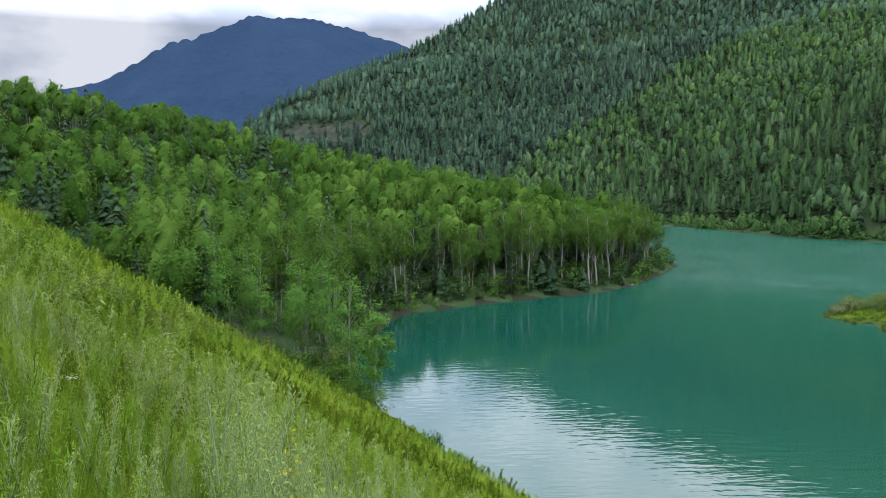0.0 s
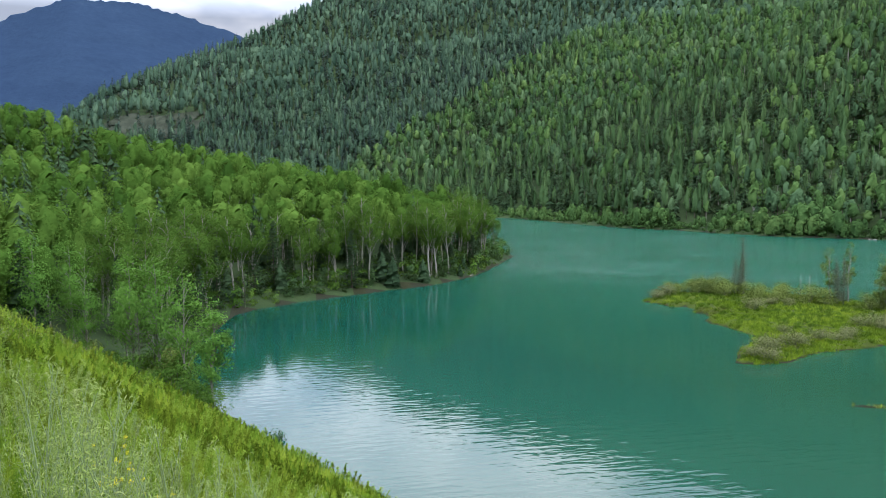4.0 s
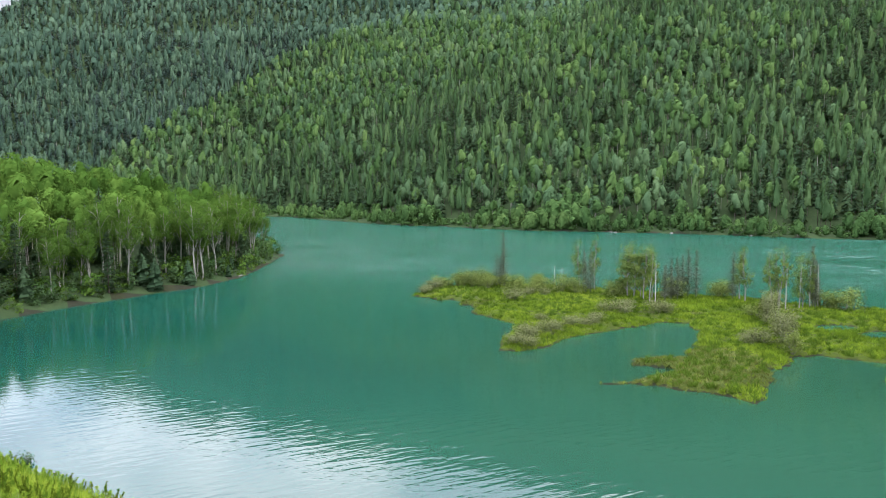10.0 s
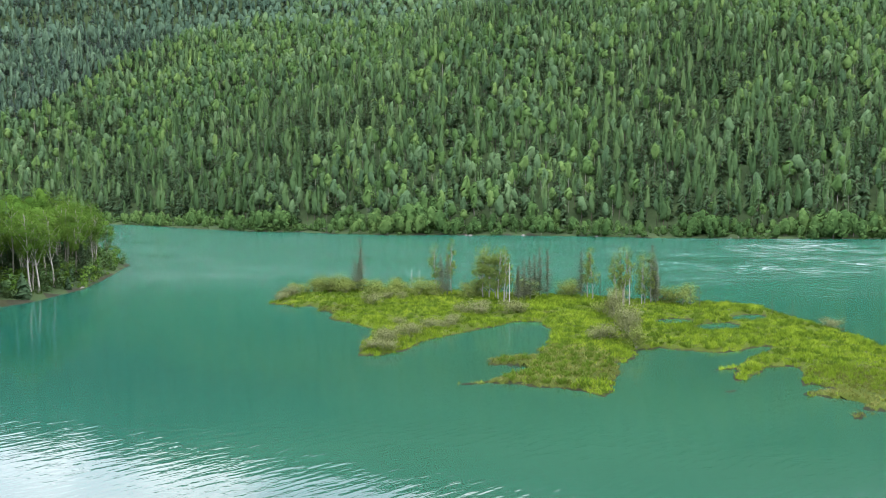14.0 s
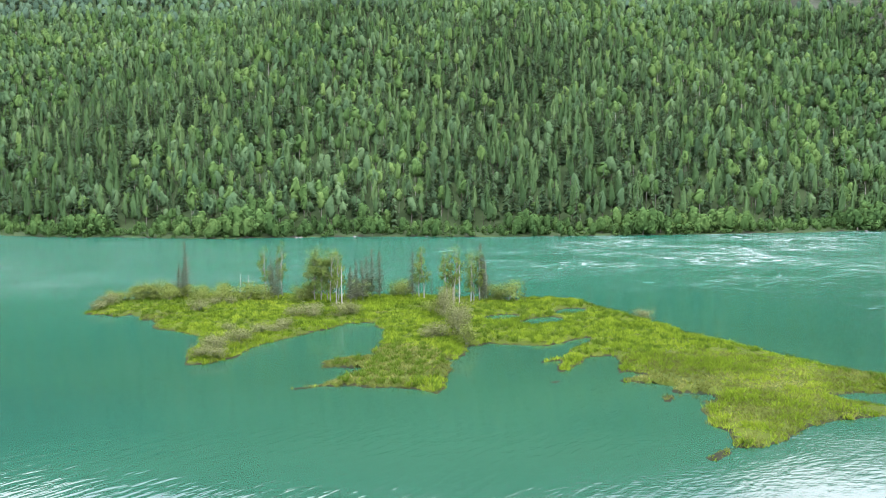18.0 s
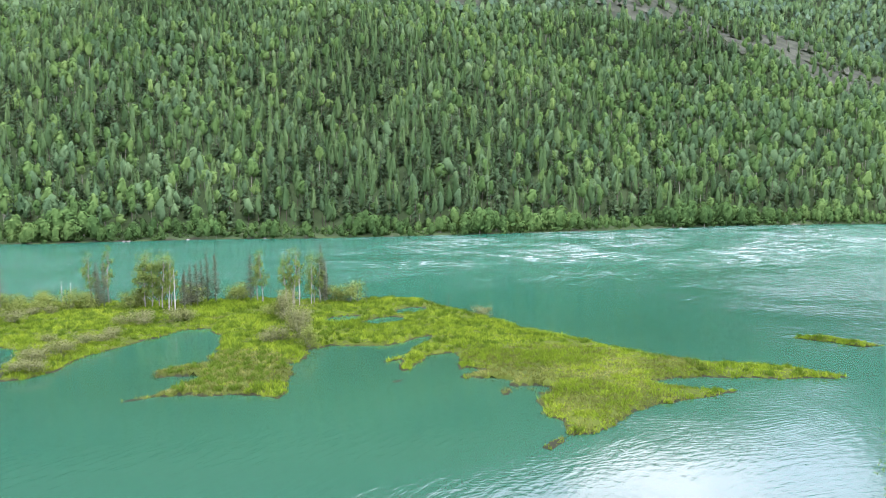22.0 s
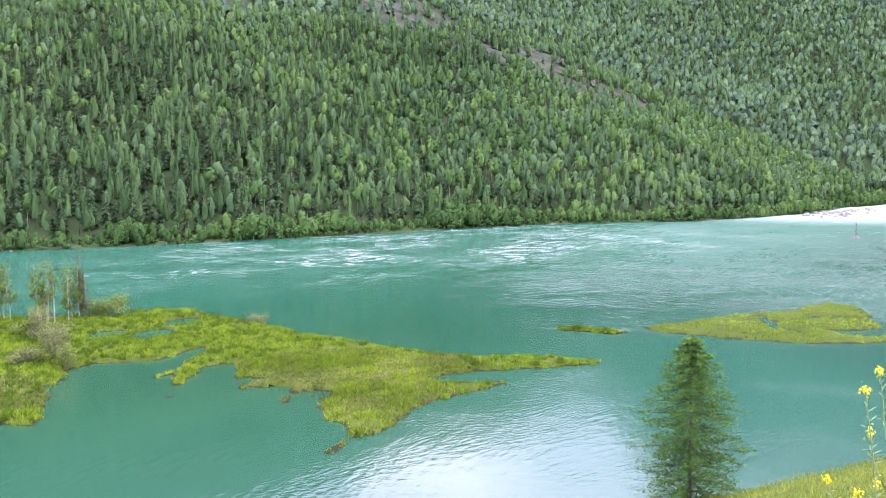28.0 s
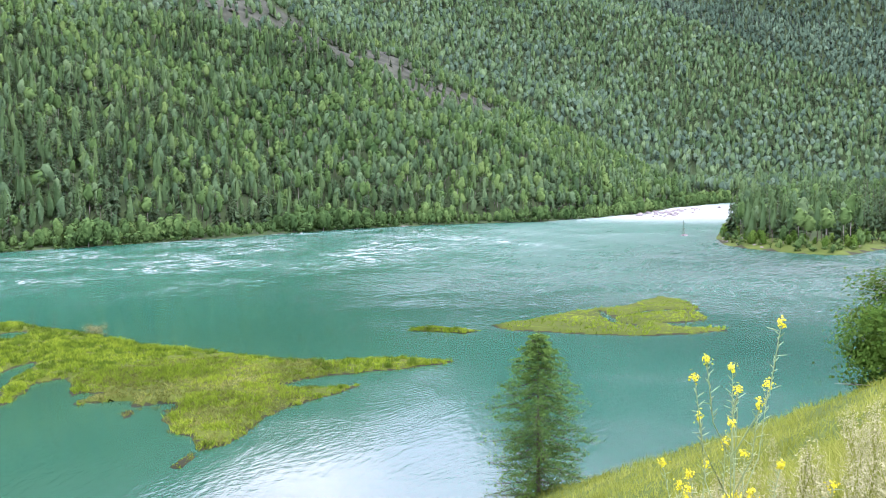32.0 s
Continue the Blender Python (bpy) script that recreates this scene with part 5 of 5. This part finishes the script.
# ---- the larch and the tree below the meadow's right brow ----
larch = tree("larch_tree", conifer_parts(np.random.RandomState(61), 9.7, 2.9, 125, 0.075, 0.4, 28, 0.16, 0.7, 2.2, 9, 0.095), DARK_BARK, LARCH_NEAR, "young green larch with a dark straight trunk by the water", split=True)
set_down(larch, 41.6, -1.55, 3.37, 0)
poplar = tree("poplar_tree", birch_parts(np.random.RandomState(62), 9.0, 0.2, 2.9, 22000, 0.085, 0.3, 26, 0.9, 90, 0.55), GREY_BARK, WEED, "dense dark green poplar behind the brow of the meadow", split=True)
set_down(poplar, 37.9, -17.9, None, 30)

# ---- rapids ----
STONE = soil_material("river_stone", [(0.3, (0.10, 0.095, 0.09)), (0.55, (0.22, 0.21, 0.20)), (0.8, (0.38, 0.37, 0.35))], 0.8, 4.0, 0.8)


def boulder_mesh(seed):
    bm = bmesh.new()
    bmesh.ops.create_icosphere(bm, subdivisions=2, radius=1.0)
    for v in bm.verts:
        k = 1 + 0.35 * noise.noise(v.co * 1.1 + Vector((seed * 3.7, 0, 0))) + 0.12 * noise.noise(v.co * 3.0)
        v.co = Vector((v.co.x * k, v.co.y * k * 0.8, max(-0.35, v.co.z * k * 0.6)))
    me = bpy.data.meshes.new("boulder")
    bm.to_mesh(me)
    bm.free()
    me.materials.append(STONE)
    return me


stones = [boulder_mesh(i) for i in range(5)]


def boulder(x, y, z, s, label, group):
    ob = new("boulder", stones[rng.randint(0, 5)])
    tagged(ob, label, "boulder", group)
    ob.matrix_basis = pose(x, y, z, 0, 0, rng.uniform(0, 360)) @ Matrix.Diagonal((s, s, s, 1))


for i in range(40):
    k = rng.rand()
    boulder(395 + 95 * k + rng.normal() * 6, -62 - 48 * k + rng.normal() * 9, 0.1, rng.uniform(0.7, 2.0), "dark wet boulder in white rapids", "boulders in the rapids")
for i in range(16):
    k = rng.rand()
    bx, by = 226 + 34 * k, -70 + 7 * k + rng.normal() * 2.5
    boulder(bx, by, max(0.0, float(ground_height(bx, by))), rng.uniform(0.25, 0.7), "pale boulder on the grassy bank of the grove", "boulders by the grove")
for i in range(10):
    k = rng.randint(6, 13)
    (ax, ay), (bx, by) = FAR_SHORE[k], FAR_SHORE[k + 1]
    u = rng.rand()
    px, py = ax + (bx - ax) * u, ay + (by - ay) * u
    boulder(px, py, max(0.0, float(ground_height(px, py))), rng.uniform(0.3, 0.8), "pale stone at the foot of the far bank", "stones on the far bank")
lone = snag(bare_parts(rng, 5.2, 60, 1.2), DEAD_WOOD, "stunted dead spruce on a rock in the river")
set_down(lone, 275.0, -57.5, 0.0)
boulder(275.0, -57.8, 0.0, 1.2, "low rock in the river under a dead spruce", "boulders in the rapids")
grove_dead = [snag(bare_parts(rng, h, 70, 1.0), DEAD_WOOD, "grey dead spruce at the edge of the grove", "dead trees by the grove") for h in (9.0, 7.0)]
copies(grove_dead, [(258.0, -68.0), (252.0, -70.0), (262.0, -69.5), (246.0, -72.0), (268.0, -73.0), (240.0, -74.0)], rng, (0.8, 1.1))


# ---- meadow plants ----
def fan(r0, r1, a0, a1, count, rng):
    r = np.sqrt(rng.uniform(r0 * r0, r1 * r1, count))
    a = np.radians(rng.uniform(a0, a1, count))
    return r * np.sin(a), r * np.cos(a)


def on_slope(x, y):
    k = slope_height(x, y) > ground_height(x, y) - 0.02
    return x[k & (slope_height(x, y) > 0.15)], y[k & (slope_height(x, y) > 0.15)]


groups = []
for r0, r1, n, per, h, w, sp, parts in ((2.0, 7.0, 3000, 8, 0.36, 0.005, 0.07, 2), (7.0, 15.0, 4200, 7, 0.38, 0.009, 0.10, 2), (15.0, 34.0, 6000, 6, 0.40, 0.018, 0.16, 1), (34.0, 92.0, 7000, 5, 0.48, 0.04, 0.3, 1)):
    x, y = on_slope(*fan(r0, r1, -42, 14, n, rng))
    x, y = clumped(rng, x, y, per, sp)
    tall = h * (1 + 0.45 * vnoise(x, y, 3.0, 2))
    groups.append((x, y, ground_height(x, y) - 0.03, tall, w, 0.3, parts))
turf("meadow_grass", GRASS, groups, "tall green meadow grass bending on a steep slope")
groups = []
for r0, r1, n, per, h, w, sp, parts in ((1.6, 6.0, 2200, 9, 0.38, 0.005, 0.07, 2), (6.0, 14.0, 3000, 8, 0.34, 0.008, 0.1, 2), (14.0, 60.0, 15000, 6, 0.26, 0.016, 0.16, 1)):
    x, y = on_slope(*fan(r0, r1, 76, 132, n, rng))
    x, y = clumped(rng, x, y, per, sp)
    groups.append((x, y, ground_height(x, y) - 0.03, h * (1 + 0.5 * vnoise(x, y, 2.0, 2)), w, 0.45, parts))
turf("dry_grass", STRAW, groups, "pale dry yellowish grass on the sunny brow of the meadow")
x, y = on_slope(*fan(1.2, 60.0, 14, 84, 9000, rng))
xb, yb = on_slope(*fan(0.8, 40.0, 132, 318, 12000, rng))
x, y = np.concatenate([x, xb]), np.concatenate([y, yb])
turf("lower_meadow_grass", GRASS, [(x, y, ground_height(x, y) - 0.03, 0.4, 0.03, 0.5, 1)], "sparse grass on the steep slope above the water")


def wormwood_parts(seed, h=0.60, n=350, leaf=0.0085):
    """A stem with side shoots closely set with small grey leaves."""
    r = np.random.RandomState(seed)
    st, fo = Soup(), Soup()
    lean = r.normal(size=2) * 0.12
    st.add(*tube([(0, 0, -0.03), (lean[0] * 0.4, lean[1] * 0.4, h * 0.55), (lean[0], lean[1], h)], [0.004, 0.003, 0.0012], 4))
    pts = []
    for i in range(14):
        u = 0.18 + 0.8 * i / 14
        a = i * 2.4 + r.rand()
        q = 0.055 * (1.1 - u) + 0.008
        p0 = np.array([lean[0] * u, lean[1] * u, h * u])
        e = p0 + np.array([q * math.cos(a), q * math.sin(a), q * 3.2])
        st.add(*tube([p0, e], [0.002, 0.0008], 3))
        k = r.uniform(0.2, 1.1, n // 14)[:, None]
        pts.append(p0 + (e - p0) * k + r.normal(size=(n // 14, 3)) * 0.012)
    pts = np.concatenate(pts)
    fo.add(*leaves(r, pts, leaf, 0.1, slim=0.2), 0, np.repeat(np.clip(0.5 + 0.3 * r.normal(size=len(pts)), 0, 1), 4))
    return st, fo


worm_models, worm_kinds = [], []
for i in range(4):
    st, fo = wormwood_parts(70 + i)
    ob = thing("wormwood_plant", "silvery grey-green wormwood plant in the meadow grass", "plant", "wormwood in the meadow")
    piece("stem", st.mesh("stem", [STEM]), ob)
    piece("foliage", fo.mesh("foliage", [WORMWOOD]), ob)
    worm_models.append(ob)
    st, fo = wormwood_parts(70 + i, 0.60, 170, 0.0125)
    v, f, m, tt = fo.arrays()
    v2, f2, m2, _ = st.arrays()
    worm_kinds.append(((np.concatenate([v, v2]), np.concatenate([f, f2 + len(v)]), np.concatenate([m * 0, m2 * 0 + 1]), None), 0, 1))
wx1, wy1 = fan(3.4, 7.0, -16, 5, 90, rng)
copies(worm_models, list(zip(wx1, wy1)), rng, (1.4, 2.2))
wx2, wy2 = np.concatenate([fan(3.0, 6.5, -34, -15, 40, rng), fan(2.2, 4.5, 97, 122, 30, rng)], 1)
more = [copy_thing(m, pose(0, 0, 0)) for m in worm_models]
copies(more, list(zip(wx2, wy2)), rng, (0.75, 1.3))
X, Y = [], []
for r0, r1, a0, a1, n in ((3.0, 9.0, -36, 8, 260), (5.0, 18.0, -36, 0, 420), (3.0, 9.0, 95, 124, 200)):
    x, y = fan(r0, r1, a0, a1, n, rng)
    k = vnoise(x, y, 2.6, 2) > 0.05
    X.append(x[k]), Y.append(y[k])
X, Y = np.concatenate(X), np.concatenate(Y)
n = len(X)
me = plant_many("wormwood", worm_kinds, rng.randint(0, 4, n), np.stack([X, Y, ground_height(X, Y)], 1), rng.uniform(0.7, 1.25, (n, 1)) * np.ones((1, 2)), rng.rand(n) * 6.28, rng.rand(n), [WORMWOOD, STEM])
tagged(new("wormwood", me), "patches of silvery wormwood among the meadow grass", "plants", kind="stuff")


# leafy herbs standing thickly in the grass: fresh green, olive along the crest, silvery in patches
def herb_kind(seed, h, n, leaf):
    st, fo = wormwood_parts(seed, h, n, leaf)
    v, f, m, _ = fo.arrays()
    v2, f2, m2, _ = st.arrays()
    return np.concatenate([v, v2]), np.concatenate([f, f2 + len(v)]), np.concatenate([m * 0, m2 * 0 + 1]), None


def herbs(name, mat, bands, where, label):
    """bands: (near, far, az from, az to, count, height, leaves, leaf size); where: the ground on which they stand."""
    V, slot = [], []
    for i, (r0, r1, a0, a1, count, h, n, leaf) in enumerate(bands):
        x, y = on_slope(*fan(r0, r1, a0, a1, count, rng))
        k = where(x, y) & (np.hypot(x, y) > r0)
        x, y, q = x[k], y[k], int(k.sum())
        kinds = [(herb_kind(140 + 7 * i + j, h, n, leaf), 0, 1) for j in range(3)]
        size = rng.uniform(0.6, 1.35, (q, 1)) * np.ones((1, 2)) * (1 + 0.3 * vnoise(x, y, 3.0, 2))[:, None]
        tint = np.clip(0.45 + 0.2 * rng.normal(size=q) + 0.95 * vnoise(x, y, 3.2, 2), 0, 1)
        me = plant_many(name, kinds, rng.randint(0, 3, q), np.stack([x, y, ground_height(x, y) - 0.02], 1), size, rng.rand(q) * 6.28, tint, [mat, mat])
        tagged(new(name, me), label, "plants", kind="stuff")


herbs("meadow_herbs", HERB, ((2.6, 7.0, -36, 10, 700, 0.5, 84, 0.014), (7.0, 16.0, -38, 8, 1500, 0.5, 56, 0.022), (16.0, 40.0, -40, 8, 2600, 0.55, 42, 0.045), (40.0, 90.0, -42, 6, 2200, 0.7, 42, 0.08)), lambda x, y: vnoise(x + 11, y, 3.5, 2) > -0.25, "fresh green leafy herbs in the tall grass")
herbs("olive_herbs", OLIVE, ((5.0, 14.0, -26, 8, 900, 0.42, 56, 0.022), (14.0, 40.0, -36, 8, 2600, 0.5, 42, 0.045), (40.0, 92.0, -42, 6, 2400, 0.6, 42, 0.08)), lambda x, y: vnoise(x, y + 7, 6.0, 2) > -0.05, "olive green herbs along the crest of the meadow")
herbs("silver_herbs", WORMWOOD, ((4.0, 9.0, -34, -12, 380, 0.6, 84, 0.015), (9.0, 26.0, -38, -12, 1100, 0.6, 42, 0.034)), lambda x, y: vnoise(x, y - 5, 3.0, 2) > 0.0, "silvery grey-green herbs in drifts on the slope")

plumes = []
for i in range(3):
    st, fo = wormwood_parts(76 + i, 0.58, 340, 0.0095)
    ob = thing("dry_plume_plant", "pale dried feathery plant on the meadow's brow", "plant", "dry plumes on the brow")
    piece("stem", st.mesh("stem", [STRAW]), ob)
    piece("foliage", fo.mesh("foliage", [PLUME]), ob)
    plumes.append(ob)
px, py = fan(2.6, 8.0, 91, 122, 300, rng)
copies(plumes, list(zip(px, py)), rng, (1.0, 1.7))


def weed(seed, h, w, n, leaf, mat, label):
    ob = shrub(seed, h, w, n, leaf, mat, label, "dark weeds on the meadow", "weed_clump", STEM, 0.004)
    return ob


weeds = [weed(81, 0.5, 0.6, 900, 0.019, WEED, "dark green leafy weed clump in the meadow"), weed(82, 0.42, 0.75, 900, 0.019, WILLOW_LEAF, "olive green weed clump in the meadow")]
spots = []
for r0, r1, a0, a1, n in ((10.0, 22.0, -30, -8, 8), (22.0, 60.0, -34, 2, 26)):
    x, y = on_slope(*fan(r0, r1, a0, a1, n, rng))
    spots += list(zip(x, y))
copies(weeds, spots, rng, (0.7, 1.7))


def mustard(seed, h, heads, spread, label):
    """A branching stem with pods and clusters of small yellow flowers at the tips."""
    r = np.random.RandomState(seed)
    ob = thing("mustard_plant", label, "flower", "yellow flowers in the meadow")
    st, pods = Soup(), Soup()
    lean = r.normal(size=2) * 0.06
    st.add(*tube([(0, 0, -0.03), (lean[0], lean[1], h * 0.5), (lean[0] * 2, lean[1] * 2, h * 0.97)], [0.0042, 0.0032, 0.0014], 5))
    for i in range(heads):
        u = 0.42 + 0.5 * i / max(1, heads - 1)
        a = i * 2.4 + r.rand() * 0.8
        q = spread * (1.25 - u) * r.uniform(0.6, 1.2)
        p0 = np.array([lean[0] * 2 * u, lean[1] * 2 * u, h * u])
        e = p0 + np.array([q * math.cos(a), q * math.sin(a), h * 0.14 + 0.5 * q + r.uniform(0, 0.1)])
        if i == heads - 1:
            e = np.array([lean[0] * 2, lean[1] * 2, h])
        m = p0 * 0.5 + e * 0.5 + np.array([0.25 * q * math.cos(a), 0.25 * q * math.sin(a), -0.02])
        st.add(*tube([p0, m, e], [0.0022, 0.0017, 0.001], 4))
        for k in range(22):
            b = m + (e - m) * (0.05 + 0.042 * k)
            w = r.normal(size=3) * [0.010, 0.010, 0.004] + np.array([0, 0, 0.010])
            pods.add(*tube([b, b + w * 0.6, b + w * 1.2], [0.0008, 0.0017, 0.0006], 3))
        fl = Soup()
        c = e + r.normal(size=(44, 3)) * [0.0062, 0.0062, 0.0075]
        fl.add(*leaves(r, c, 0.0037, 0.2, out=0.9, slim=0.8), 0, 0.5)
        piece("flower_head", fl.mesh("flower_head", [PETAL]), ob, "cluster of small yellow flowers")
    piece("stem", st.mesh("stem", [STEM]), ob)
    piece("foliage", pods.mesh("foliage", [STEM]), ob)
    return ob


def polar(az, r):
    return r * math.sin(radians(az)), r * math.cos(radians(az))


for i, (az, r, h, heads, spread) in enumerate(((104.6, 2.3, 1.64, 22, 0.27), (101.6, 2.35, 1.38, 12, 0.17), (103.0, 2.5, 1.38, 11, 0.18), (110.2, 2.4, 1.22, 8, 0.22), (112.0, 2.6, 1.12, 8, 0.22), (107.5, 2.8, 0.9, 7, 0.22), (111.0, 3.1, 0.85, 7, 0.22))):
    px, py = polar(az, r)
    set_down(mustard(90 + i, h, heads, spread, "tall yellow-flowered mustard plant on the meadow's brow"), px, py, None, 40 * i)
for i, (az, r) in enumerate(((-11.2, 5.2), (-10.0, 5.6), (-12.4, 5.5), (-11.6, 5.9), (-9.0, 5.1))):
    px, py = polar(az, r)
    set_down(mustard(110 + i, 0.85, 7, 0.22, "yellow-flowered weed among the green meadow grass"), px, py, None, 50 * i)


def umbel(seed):
    r = np.random.RandomState(seed)
    ob = thing("white_flower", "white umbel flower in the meadow grass", "flower", "white flowers in the meadow")
    st, fl = Soup(), Soup()
    st.add(*tube([(0, 0, -0.02), (0.02, 0.01, 0.3), (0.03, 0.0, 0.55)], [0.004, 0.003, 0.002], 4))
    c = np.array([0.03, 0.0, 0.56]) + r.normal(size=(26, 3)) * [0.035, 0.035, 0.006]
    fl.add(*leaves(r, c, 0.012, 1.5), 0, 0.5)
    piece("stem", st.mesh("stem", [STEM]), ob)
    piece("flower_head", fl.mesh("flower_head", [WHITE_PETAL]), ob, "flat white flower head")
    return ob


wf = [umbel(121), umbel(122)]
x, y = fan(4.0, 14.0, -30, 2, 14, rng)
copies(wf, list(zip(x, y)), rng, (0.55, 0.85))
